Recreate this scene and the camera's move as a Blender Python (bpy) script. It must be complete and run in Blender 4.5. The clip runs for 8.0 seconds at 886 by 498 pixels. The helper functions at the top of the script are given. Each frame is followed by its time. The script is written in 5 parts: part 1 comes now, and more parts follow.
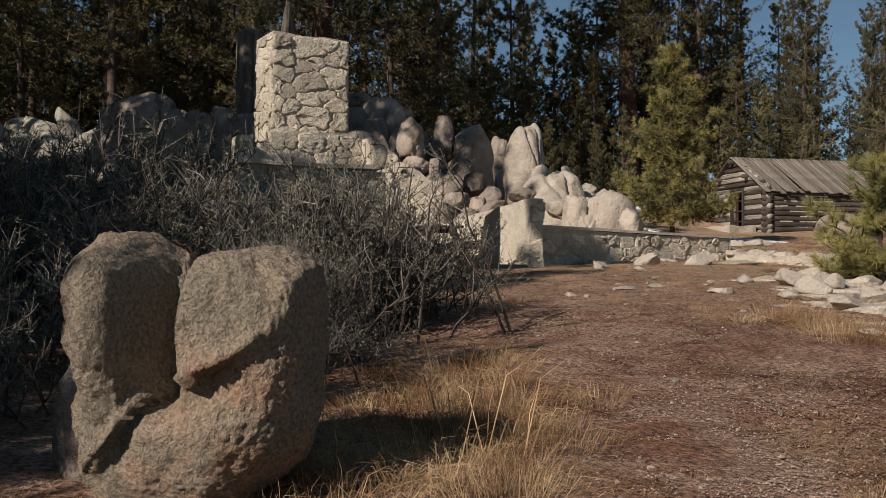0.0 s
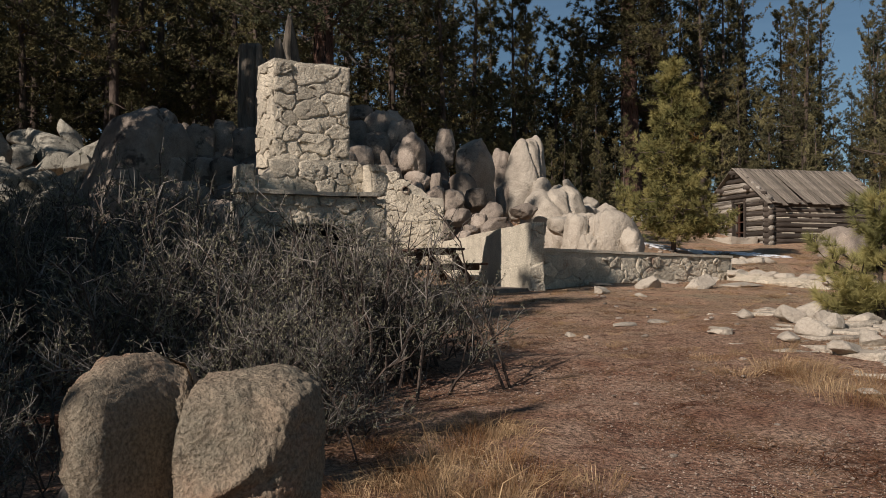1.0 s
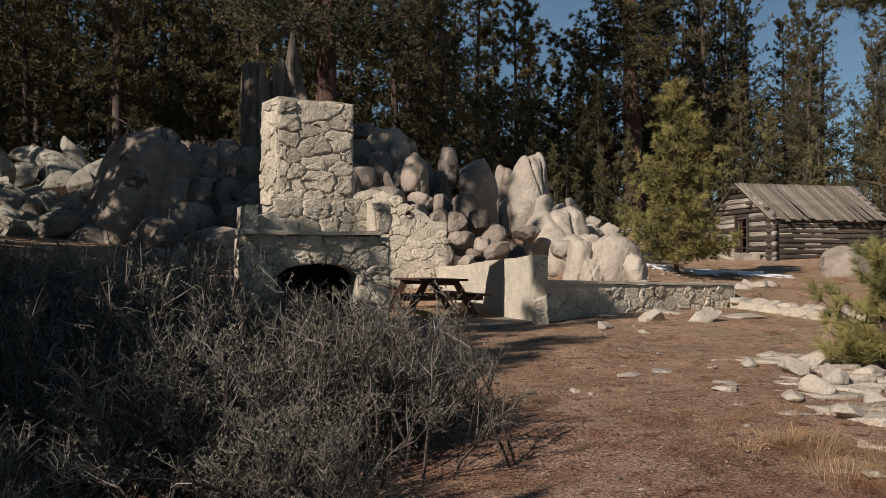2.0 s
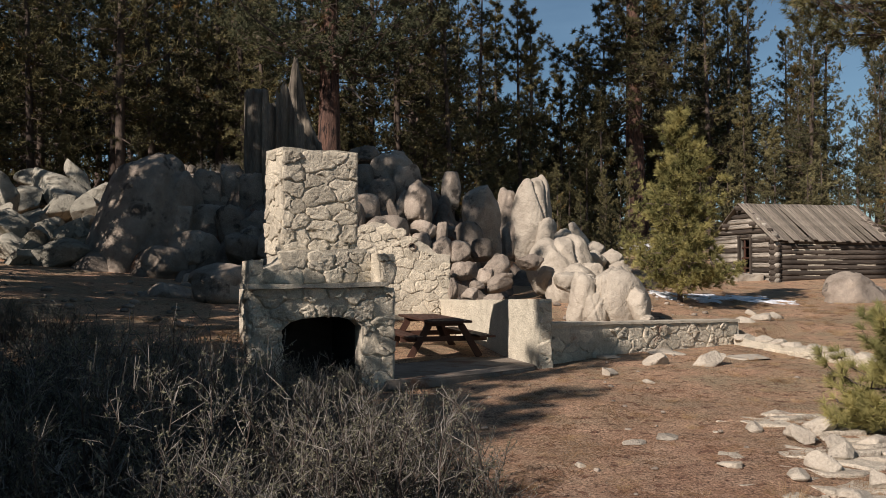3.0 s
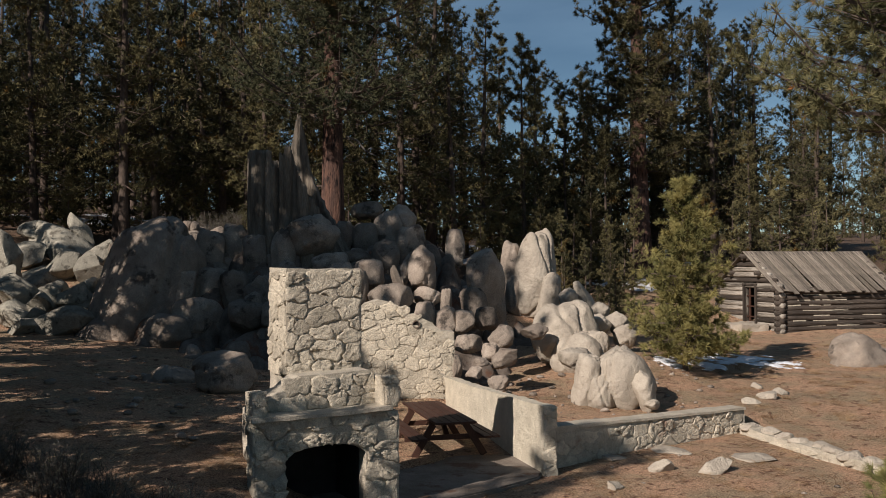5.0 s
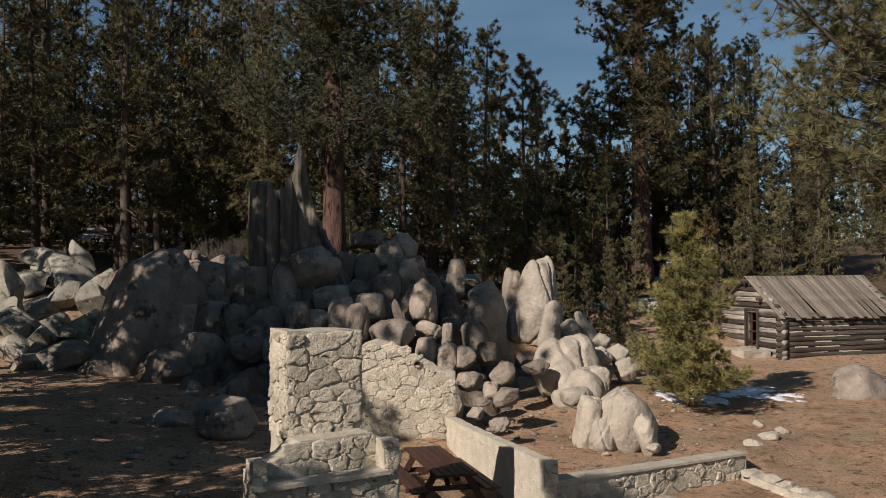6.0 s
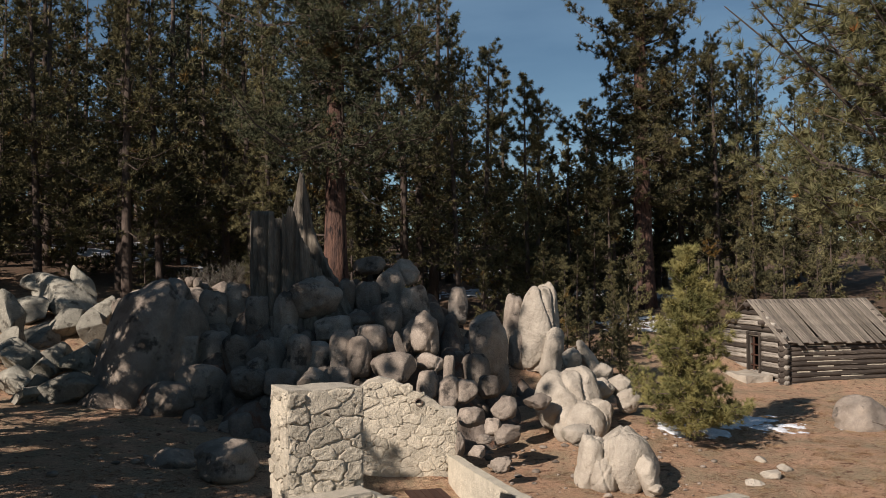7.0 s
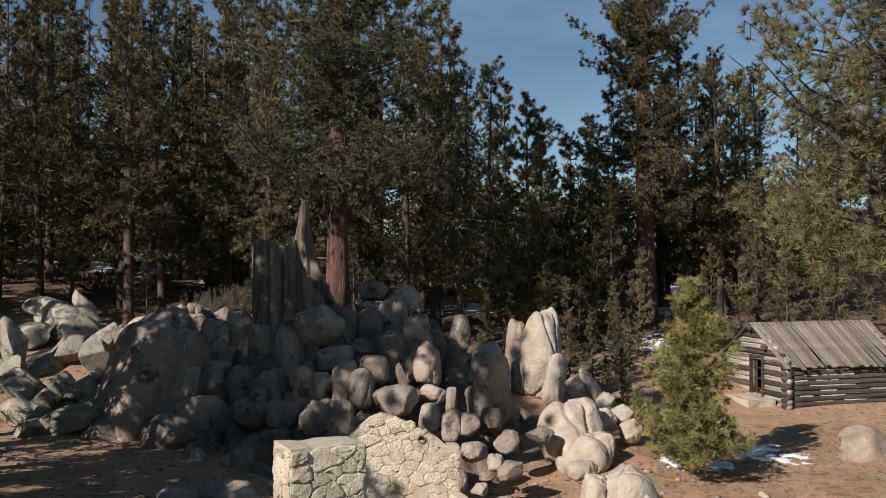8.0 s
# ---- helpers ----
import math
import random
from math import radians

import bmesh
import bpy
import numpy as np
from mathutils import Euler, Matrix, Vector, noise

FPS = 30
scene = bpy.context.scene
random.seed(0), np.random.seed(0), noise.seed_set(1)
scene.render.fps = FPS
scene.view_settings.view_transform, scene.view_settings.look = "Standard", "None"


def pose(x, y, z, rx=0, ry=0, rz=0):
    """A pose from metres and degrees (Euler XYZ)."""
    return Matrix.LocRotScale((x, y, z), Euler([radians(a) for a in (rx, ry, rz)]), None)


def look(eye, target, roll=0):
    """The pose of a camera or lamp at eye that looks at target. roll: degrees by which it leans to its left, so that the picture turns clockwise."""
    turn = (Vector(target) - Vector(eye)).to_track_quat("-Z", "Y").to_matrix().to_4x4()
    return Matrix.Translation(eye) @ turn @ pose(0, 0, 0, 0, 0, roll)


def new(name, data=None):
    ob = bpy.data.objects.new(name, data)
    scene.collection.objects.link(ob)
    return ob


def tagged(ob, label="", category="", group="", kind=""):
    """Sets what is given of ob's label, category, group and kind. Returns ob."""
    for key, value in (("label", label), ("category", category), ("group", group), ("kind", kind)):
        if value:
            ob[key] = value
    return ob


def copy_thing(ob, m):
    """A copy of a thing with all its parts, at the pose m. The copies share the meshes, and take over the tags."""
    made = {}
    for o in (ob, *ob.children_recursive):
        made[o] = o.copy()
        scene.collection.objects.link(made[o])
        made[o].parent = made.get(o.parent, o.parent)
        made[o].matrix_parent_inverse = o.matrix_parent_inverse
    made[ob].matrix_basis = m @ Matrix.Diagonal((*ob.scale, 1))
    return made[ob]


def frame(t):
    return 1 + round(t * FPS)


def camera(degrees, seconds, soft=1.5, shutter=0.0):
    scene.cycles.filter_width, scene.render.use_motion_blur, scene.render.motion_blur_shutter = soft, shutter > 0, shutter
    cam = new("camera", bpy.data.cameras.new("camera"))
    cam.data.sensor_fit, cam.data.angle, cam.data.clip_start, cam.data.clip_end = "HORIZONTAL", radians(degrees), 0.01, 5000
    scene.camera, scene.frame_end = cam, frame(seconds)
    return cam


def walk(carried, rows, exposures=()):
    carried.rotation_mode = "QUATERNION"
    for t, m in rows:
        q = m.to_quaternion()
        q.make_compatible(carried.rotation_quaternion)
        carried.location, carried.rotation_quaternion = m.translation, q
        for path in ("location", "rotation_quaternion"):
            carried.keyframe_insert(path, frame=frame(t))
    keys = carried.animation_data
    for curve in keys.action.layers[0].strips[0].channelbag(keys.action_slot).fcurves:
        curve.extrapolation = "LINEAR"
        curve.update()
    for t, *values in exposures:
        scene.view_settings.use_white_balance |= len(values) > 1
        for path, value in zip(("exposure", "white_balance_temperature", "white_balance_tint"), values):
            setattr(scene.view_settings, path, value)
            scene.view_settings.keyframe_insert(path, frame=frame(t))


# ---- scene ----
cam = camera(51.1, 8.0, soft=0.75)
METRES, EYE, TILT, LEAN, TURN = 7.6, 1.0, 1.2, 0.0, 0.0
ROWS = [
    (0.0, 0.0, 0.0, 0.0, 0.0, 0.0, -0.0),
    (0.5, 0.0033, -0.0009, 0.0267, 0.07, -0.0, -0.02),
    (1.0, 0.0031, -0.0024, 0.064, 0.13, -0.01, -0.02),
    (1.5, 0.0015, -0.0036, 0.1057, 0.19, -0.02, -0.01),
    (3.0, -0.0066, -0.0079, 0.2732, 0.38, -0.03, 0.06),
    (3.5, -0.0089, -0.0051, 0.3431, 0.43, -0.05, 0.11),
    (4.0, -0.0098, -0.0015, 0.4133, 0.49, -0.08, 0.14),
    (4.5, -0.0091, 0.0031, 0.4879, 0.55, -0.11, 0.15),
    (6.0, -0.0039, 0.0097, 0.7159, 0.73, -0.23, 0.2),
    (6.5, -0.0034, 0.0134, 0.7885, 0.79, -0.27, 0.2),
    (7.0, -0.0024, 0.0161, 0.8584, 0.84, -0.31, 0.21),
    (7.5, -0.0037, 0.0208, 0.9239, 0.88, -0.35, 0.21),
    (8.0, -0.0056, 0.0249, 0.9984, 0.94, -0.41, 0.2),
]
walk(cam, [(t, pose(0, 0, EYE, TILT, LEAN, TURN) @ pose(METRES * x, METRES * y, METRES * z, 90 + pitch, roll, yaw)) for t, x, y, z, yaw, pitch, roll in ROWS],
     exposures=[(0.0, -0.15), (1.2, -0.17), (2.8, 0.12), (3.5, 0.16), (4.5, -0.06), (6.0, -0.06), (7.0, 0.08), (8.0, 0.28)])

# ---- light: low winter sun from behind the left shoulder, clear sky ----
SUN_DIR = Vector((0.67 * 0.848, 0.74 * 0.848, -0.53))  # the way the light travels
world = bpy.data.worlds.new("sky")
scene.world = world
world.use_nodes = True
wn, wl = world.node_tree.nodes, world.node_tree.links
wn.clear()
sky = wn.new("ShaderNodeTexSky")
sky.sky_type, sky.sun_disc = "NISHITA", False
sky.sun_elevation, sky.sun_rotation = radians(32), radians(222)
sky.altitude, sky.air_density, sky.dust_density, sky.ozone_density = 2000, 1.0, 0.2, 0.8
wb, wo = wn.new("ShaderNodeBackground"), wn.new("ShaderNodeOutputWorld")
wb.inputs["Strength"].default_value = 0.054
# thin high cirrus over the blue
way = wn.new("ShaderNodeTexCoord")
drawn = wn.new("ShaderNodeMapping")
drawn.inputs["Scale"].default_value = (1.6, 1.6, 7.0)
drawn.inputs["Rotation"].default_value = (0.25, 0.1, 0.4)
wisps = wn.new("ShaderNodeTexNoise")
wisps.inputs["Scale"].default_value, wisps.inputs["Detail"].default_value, wisps.inputs["Roughness"].default_value = 1.3, 8, 0.55
veil = wn.new("ShaderNodeMapRange")
veil.inputs["From Min"].default_value, veil.inputs["From Max"].default_value, veil.inputs["To Max"].default_value = 0.4, 0.78, 0.42
cirrus = wn.new("ShaderNodeMix")
cirrus.data_type = "RGBA"
cirrus.inputs["B"].default_value = (5.2, 8.0, 11.0, 1)
wl.new(way.outputs["Generated"], drawn.inputs["Vector"])
wl.new(drawn.outputs[0], wisps.inputs["Vector"])
wl.new(wisps.outputs["Fac"], veil.inputs["Value"])
wl.new(veil.outputs[0], cirrus.inputs["Factor"])
clear = wn.new("ShaderNodeVectorMath")  # thin dry mountain air
clear.operation = "MULTIPLY"
clear.inputs[1].default_value = (0.92, 1.06, 1.06)
wl.new(sky.outputs[0], clear.inputs[0])
wl.new(clear.outputs[0], cirrus.inputs["A"])
wl.new(cirrus.outputs["Result"], wb.inputs["Color"])
wl.new(wb.outputs[0], wo.inputs["Surface"])
sun = new("sun", bpy.data.lights.new("sun", "SUN"))
sun.data.energy, sun.data.angle, sun.data.color = 5.9, radians(0.53), (1.0, 0.885, 0.81)
sun.matrix_world = look(-SUN_DIR * 50, (0, 0, 0))

# ---- materials ----
def material(name, base, second, scale=3.0, rough=0.9, bump=0.3, fine=60.0, bump_size=0.02, third=None, third_scale=0.6, third_cut=0.58,
             stretch=(1, 1, 1), vary=0.0, space="world", island=False, sandy=None, gritty=0.35, speckle=(0.62, 1.3)):
    """Two-scale noise colour, fine grain, relief; vary: brightness by object or by piece."""
    m = bpy.data.materials.new(name)
    m.use_nodes = True
    n, l = m.node_tree.nodes, m.node_tree.links
    bsdf = n["Principled BSDF"]
    bsdf.inputs["Roughness"].default_value = rough
    bsdf.inputs["Specular IOR Level"].default_value = 0.2
    if space == "world":
        src = n.new("ShaderNodeNewGeometry").outputs["Position"]
    else:
        src = n.new("ShaderNodeTexCoord").outputs["Object"]
    mp = n.new("ShaderNodeMapping")
    mp.inputs["Scale"].default_value = stretch
    l.new(src, mp.inputs["Vector"])

    def noise_node(s, detail=5, roughness=0.6):
        t = n.new("ShaderNodeTexNoise")
        t.inputs["Scale"].default_value, t.inputs["Detail"].default_value, t.inputs["Roughness"].default_value = s, detail, roughness
        l.new(mp.outputs[0], t.inputs["Vector"])
        return t.outputs["Fac"]

    def ramp(fac, lo, hi):
        r = n.new("ShaderNodeMapRange")
        r.inputs["From Min"].default_value, r.inputs["From Max"].default_value = lo, hi
        l.new(fac, r.inputs["Value"])
        return r.outputs[0]

    def mix(fac, a, b, kind="MIX"):
        x = n.new("ShaderNodeMix")
        x.data_type, x.blend_type = "RGBA", kind
        for sock, val in ((x.inputs["Factor"], fac), (x.inputs["A"], a), (x.inputs["B"], b)):
            if isinstance(val, (int, float)):
                sock.default_value = val
            elif isinstance(val, tuple):
                sock.default_value = (*val, 1)
            else:
                l.new(val, sock)
        return x.outputs["Result"]

    big, small = noise_node(scale), noise_node(fine, 4, 0.7)
    col = mix(ramp(big, 0.35, 0.65), base, second)
    grain = n.new("ShaderNodeMapRange")
    grain.inputs["From Min"].default_value, grain.inputs["From Max"].default_value = 0.3, 0.7
    grain.inputs["To Min"].default_value, grain.inputs["To Max"].default_value = speckle
    l.new(small, grain.inputs["Value"])
    if sandy:  # open sandy soil away from the needle-strewn path
        xyz = n.new("ShaderNodeSeparateXYZ")
        l.new(src, xyz.inputs[0])
        wander = n.new("ShaderNodeMath")
        wander.operation = "MULTIPLY_ADD"
        wander.inputs[1].default_value = 14.0
        l.new(noise_node(0.25), wander.inputs[0])
        l.new(xyz.outputs["Y"], wander.inputs[2])
        dusty = mix(ramp(noise_node(0.9, 6, 0.7), 0.4, 0.62), sandy, tuple(0.8 * a * b for a, b in zip(sandy, (0.86, 1.04, 1.04))))
        col = mix(ramp(wander.outputs[0], 14, 25), col, dusty)
        col = mix(ramp(wander.outputs[0], 50, 58), col, (0.12, 0.082, 0.055))  # brown needle duff, the wood's shade put into its colour
    if third:
        col = mix(ramp(noise_node(third_scale, 6, 0.65), third_cut, third_cut + 0.08), col, third)
    g = n.new("ShaderNodeVectorMath")
    g.operation = "MULTIPLY"
    l.new(col, g.inputs[0])
    l.new(grain.outputs[0], g.inputs[1])
    out = g.outputs[0]
    if vary:
        rnd = n.new("ShaderNodeNewGeometry").outputs["Random Per Island"] if island else n.new("ShaderNodeObjectInfo").outputs["Random"]
        r = n.new("ShaderNodeMapRange")
        r.inputs["To Min"].default_value, r.inputs["To Max"].default_value = 1 - vary, 1 + vary
        l.new(rnd, r.inputs["Value"])
        g2 = n.new("ShaderNodeVectorMath")
        g2.operation = "MULTIPLY"
        l.new(out, g2.inputs[0])
        l.new(r.outputs[0], g2.inputs[1])
        out = g2.outputs[0]
    l.new(out, bsdf.inputs["Base Color"])
    if bump:
        add = n.new("ShaderNodeMath")
        add.operation = "MULTIPLY_ADD"
        add.inputs[1].default_value = gritty
        l.new(small, add.inputs[0])
        l.new(noise_node(scale * 4, 6, 0.65), add.inputs[2])
        b = n.new("ShaderNodeBump")
        b.inputs["Strength"].default_value, b.inputs["Distance"].default_value = bump, bump_size
        l.new(add.outputs[0], b.inputs["Height"])
        l.new(b.outputs[0], bsdf.inputs["Normal"])
    return m


def leafy(name, dark, light, scale=1.2, through_light=0.15, dry=None, dry_cut=0.66):
    """Needles, leaves and grass: thin, letting some light through."""
    m = bpy.data.materials.new(name)
    m.use_nodes = True
    n, l = m.node_tree.nodes, m.node_tree.links
    n.clear()
    geo = n.new("ShaderNodeNewGeometry")
    info = n.new("ShaderNodeObjectInfo")
    t = n.new("ShaderNodeTexNoise")
    t.inputs["Scale"].default_value, t.inputs["Detail"].default_value = scale, 3
    l.new(geo.outputs["Position"], t.inputs["Vector"])
    r = n.new("ShaderNodeMapRange")
    r.inputs["From Min"].default_value, r.inputs["From Max"].default_value = 0.36, 0.64
    l.new(t.outputs["Fac"], r.inputs["Value"])
    x = n.new("ShaderNodeMix")
    x.data_type = "RGBA"
    x.inputs["A"].default_value, x.inputs["B"].default_value = (*dark, 1), (*light, 1)
    l.new(r.outputs[0], x.inputs["Factor"])
    col = x.outputs["Result"]
    if dry:
        t2 = n.new("ShaderNodeTexNoise")
        t2.inputs["Scale"].default_value = scale * 0.9
        off = n.new("ShaderNodeVectorMath")
        off.inputs[1].default_value = (31.7, 11.1, 5.3)
        l.new(geo.outputs["Position"], off.inputs[0])
        l.new(off.outputs[0], t2.inputs["Vector"])
        r2 = n.new("ShaderNodeMapRange")
        r2.inputs["From Min"].default_value, r2.inputs["From Max"].default_value = dry_cut, dry_cut + 0.06
        l.new(t2.outputs["Fac"], r2.inputs["Value"])
        y = n.new("ShaderNodeMix")
        y.data_type = "RGBA"
        y.inputs["B"].default_value = (*dry, 1)
        l.new(r2.outputs[0], y.inputs["Factor"])
        l.new(col, y.inputs["A"])
        col = y.outputs["Result"]
    s = n.new("ShaderNodeMath")
    s.operation = "ADD"
    l.new(geo.outputs["Random Per Island"], s.inputs[0])
    l.new(info.outputs["Random"], s.inputs[1])
    v = n.new("ShaderNodeMapRange")
    v.inputs["From Max"].default_value = 2.0
    v.inputs["To Min"].default_value, v.inputs["To Max"].default_value = 0.5, 1.5
    l.new(s.outputs[0], v.inputs["Value"])
    g = n.new("ShaderNodeVectorMath")
    g.operation = "MULTIPLY"
    l.new(col, g.inputs[0])
    l.new(v.outputs[0], g.inputs[1])
    d, tr, ms, o = n.new("ShaderNodeBsdfDiffuse"), n.new("ShaderNodeBsdfTranslucent"), n.new("ShaderNodeMixShader"), n.new("ShaderNodeOutputMaterial")
    ms.inputs[0].default_value = through_light
    l.new(g.outputs[0], d.inputs["Color"])
    l.new(g.outputs[0], tr.inputs["Color"])
    l.new(d.outputs[0], ms.inputs[1])
    l.new(tr.outputs[0], ms.inputs[2])
    l.new(ms.outputs[0], o.inputs["Surface"])
    return m


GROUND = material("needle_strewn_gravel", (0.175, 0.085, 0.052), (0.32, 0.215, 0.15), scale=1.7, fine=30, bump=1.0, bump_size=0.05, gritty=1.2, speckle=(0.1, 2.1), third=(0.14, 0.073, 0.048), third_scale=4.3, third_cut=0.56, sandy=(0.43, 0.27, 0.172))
# weathered dark granite; part of the pile's shade is in its colour
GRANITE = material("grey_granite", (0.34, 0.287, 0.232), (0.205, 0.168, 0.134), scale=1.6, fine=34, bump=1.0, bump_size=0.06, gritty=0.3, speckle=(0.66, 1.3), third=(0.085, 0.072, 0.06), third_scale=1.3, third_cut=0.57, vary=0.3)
# darker granite with red needles; shade of the gaps is painted in
GAP_SHADE_GRANITE = material("shaded_needle_strewn_granite", (0.2, 0.165, 0.135), (0.1, 0.08, 0.065), scale=2.2, fine=34, bump=1.0, bump_size=0.06, gritty=0.3, third=(0.16, 0.085, 0.055), third_scale=1.4, third_cut=0.55)
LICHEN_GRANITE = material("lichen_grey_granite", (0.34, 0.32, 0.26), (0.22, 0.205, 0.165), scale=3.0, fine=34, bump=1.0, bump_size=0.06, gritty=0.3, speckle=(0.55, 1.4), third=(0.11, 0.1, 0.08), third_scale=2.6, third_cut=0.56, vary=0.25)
# pale stone; for sunlit boulders part of the sunlight is in the colour
PALE_LIT_GRANITE = material("pale_lit_granite", (0.47, 0.415, 0.335), (0.35, 0.305, 0.245), scale=1.6, fine=34, bump=1.0, bump_size=0.08, gritty=0.12, speckle=(0.8, 1.16), third=(0.25, 0.22, 0.17), third_scale=1.3, third_cut=0.6, vary=0.1)
TAN_GRANITE = material("coarse_tan_granite", (0.33, 0.255, 0.18), (0.22, 0.195, 0.145), scale=2.2, fine=60, bump=1.0, bump_size=0.05, gritty=0.6, speckle=(0.45, 1.55), third=(0.32, 0.215, 0.145), third_scale=1.9, third_cut=0.54)
STONE = material("pale_field_stone", (0.71, 0.63, 0.49), (0.53, 0.47, 0.365), scale=5, fine=45, bump=1.0, bump_size=0.07, gritty=0.4, speckle=(0.72, 1.22), third=(0.42, 0.29, 0.21), third_scale=0.9, third_cut=0.64, vary=0.2)
MORTAR = material("old_mortar", (0.56, 0.5, 0.4), (0.43, 0.39, 0.31), scale=4, fine=60, bump=1.0, bump_size=0.04)
PLASTER = material("flaking_lime_render", (0.62, 0.56, 0.44), (0.5, 0.45, 0.35), scale=2.5, fine=40, bump=1.0, bump_size=0.035)
CONCRETE = material("worn_concrete", (0.24, 0.205, 0.17), (0.15, 0.125, 0.1), scale=1.8, fine=70, bump=0.6, bump_size=0.02, third=(0.13, 0.08, 0.055), third_scale=1.6, third_cut=0.55)
BARK_RED = material("plated_red_bark", (0.19, 0.105, 0.075), (0.1, 0.062, 0.05), scale=4, fine=22, bump=1.0, bump_size=0.12, stretch=(1, 1, 0.22), vary=0.1, third=(0.03, 0.022, 0.02), third_scale=7, third_cut=0.53)
BARK = material("grey_brown_bark", (0.125, 0.095, 0.075), (0.065, 0.05, 0.042), scale=5, fine=40, bump=1.0, bump_size=0.04, stretch=(1, 1, 0.25), vary=0.15)
TWIG = material("bare_grey_twig", (0.22, 0.2, 0.175), (0.055, 0.048, 0.042), scale=4, fine=80, bump=0, island=True, vary=0.65)
LOG = material("weathered_log", (0.1, 0.08, 0.064), (0.04, 0.033, 0.028), scale=3, fine=22, bump=1.0, bump_size=0.03, stretch=(3, 3, 0.25), space="object", vary=0.35, third=(0.34, 0.31, 0.26), third_scale=1.6, third_cut=0.6)
PALE_LOG = material("sun_bleached_log", (0.42, 0.38, 0.32), (0.16, 0.14, 0.115), scale=3, fine=22, bump=1.0, bump_size=0.03, stretch=(3, 3, 0.25), space="object", vary=0.25, third=(0.07, 0.058, 0.05), third_scale=1.8, third_cut=0.57)
ROOF_BOARD = material("grey_weathered_board", (0.3, 0.255, 0.2), (0.13, 0.11, 0.09), scale=4, fine=50, bump=0.8, bump_size=0.02, stretch=(6, 0.6, 6), space="object", vary=0.35, third=(0.06, 0.05, 0.042), third_scale=2.2, third_cut=0.6)
TABLE_WOOD = material("brown_stained_wood", (0.08, 0.04, 0.028), (0.05, 0.026, 0.019), scale=4, fine=50, bump=0.4, bump_size=0.006, stretch=(1, 8, 8), space="object", rough=0.6, vary=0.12)
SNAG_WOOD = material("weathered_snag_wood", (0.24, 0.205, 0.16), (0.1, 0.085, 0.067), scale=3, fine=30, bump=1.0, bump_size=0.06, stretch=(1, 1, 0.15))
SNOW = material("old_snow", (0.8, 0.82, 0.85), (0.62, 0.63, 0.64), scale=2, fine=20, bump=0.5, bump_size=0.03)
GRIT = material("granite_grit", (0.4, 0.31, 0.24), (0.26, 0.2, 0.15), scale=9, fine=60, bump=0, vary=0.45, island=True)
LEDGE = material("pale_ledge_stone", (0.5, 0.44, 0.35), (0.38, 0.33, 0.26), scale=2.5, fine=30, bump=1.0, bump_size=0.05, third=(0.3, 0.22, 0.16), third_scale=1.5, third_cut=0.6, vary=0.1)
# soot of the hearth, also the painted shade of the pipe hole
SOOT_AND_SHADE = material("soot_and_shade_stone", (0.035, 0.03, 0.027), (0.02, 0.018, 0.016), scale=4, bump=0.5)
NEEDLES = leafy("pine_needles", (0.062, 0.062, 0.037), (0.182, 0.16, 0.08), scale=0.7, dry=(0.16, 0.1, 0.035), dry_cut=0.64)
# darker copy of the pine needles, crown shade put into the colour
SHADED_NEEDLES = leafy("shaded_pine_needles", (0.038, 0.045, 0.03), (0.1, 0.1, 0.056), scale=0.7, dry=(0.13, 0.085, 0.035), dry_cut=0.66)
YELLOW_NEEDLES = leafy("young_pine_needles", (0.145, 0.145, 0.06), (0.33, 0.29, 0.115), scale=1.5)
NEAR_NEEDLES = leafy("long_pine_needles", (0.075, 0.08, 0.042), (0.195, 0.178, 0.088), scale=2.5, dry=(0.28, 0.13, 0.05), dry_cut=0.68)
SAGE = leafy("grey_green_leaf", (0.1, 0.1, 0.068), (0.27, 0.255, 0.175), scale=2.0, through_light=0.15)
DRY_GRASS = leafy("dry_straw", (0.17, 0.088, 0.042), (0.48, 0.345, 0.2), scale=3.0)
LITTER = leafy("fallen_needles", (0.15, 0.065, 0.035), (0.48, 0.31, 0.18), scale=1.5, through_light=0.05)


# ---- mesh helpers ----
def smooth(a, b, x):
    t = np.clip((x - a) / (b - a), 0, 1)
    return t * t * (3 - 2 * t)


def tri_mesh(name, verts, tris, shade_smooth=False):
    """A mesh from arrays of places and triangles."""
    me = bpy.data.meshes.new(name)
    v, f = np.asarray(verts, dtype=np.float32), np.asarray(tris, dtype=np.int32)
    me.vertices.add(len(v))
    me.vertices.foreach_set("co", v.ravel())
    me.loops.add(f.size)
    me.loops.foreach_set("vertex_index", f.ravel())
    me.polygons.add(len(f))
    me.polygons.foreach_set("loop_start", np.arange(0, f.size, 3, dtype=np.int32))
    me.polygons.foreach_set("use_smooth", np.full(len(f), shade_smooth, dtype=bool))
    me.update(calc_edges=True)
    return me


def part_me(name, me, mat, parent=None, label=""):
    if mat is not None and not me.materials:
        me.materials.append(mat)
    ob = new(name, me)
    ob.parent = parent
    if label:
        tagged(ob, label)
    return ob


def part(name, bm, mat, parent=None, label="", shade_smooth=False):
    """Links a bmesh as one mesh object under a thing or part."""
    me = bpy.data.meshes.new(name)
    for f in bm.faces:
        f.smooth = shade_smooth
    bm.to_mesh(me)
    bm.free()
    return part_me(name, me, mat, parent, label)


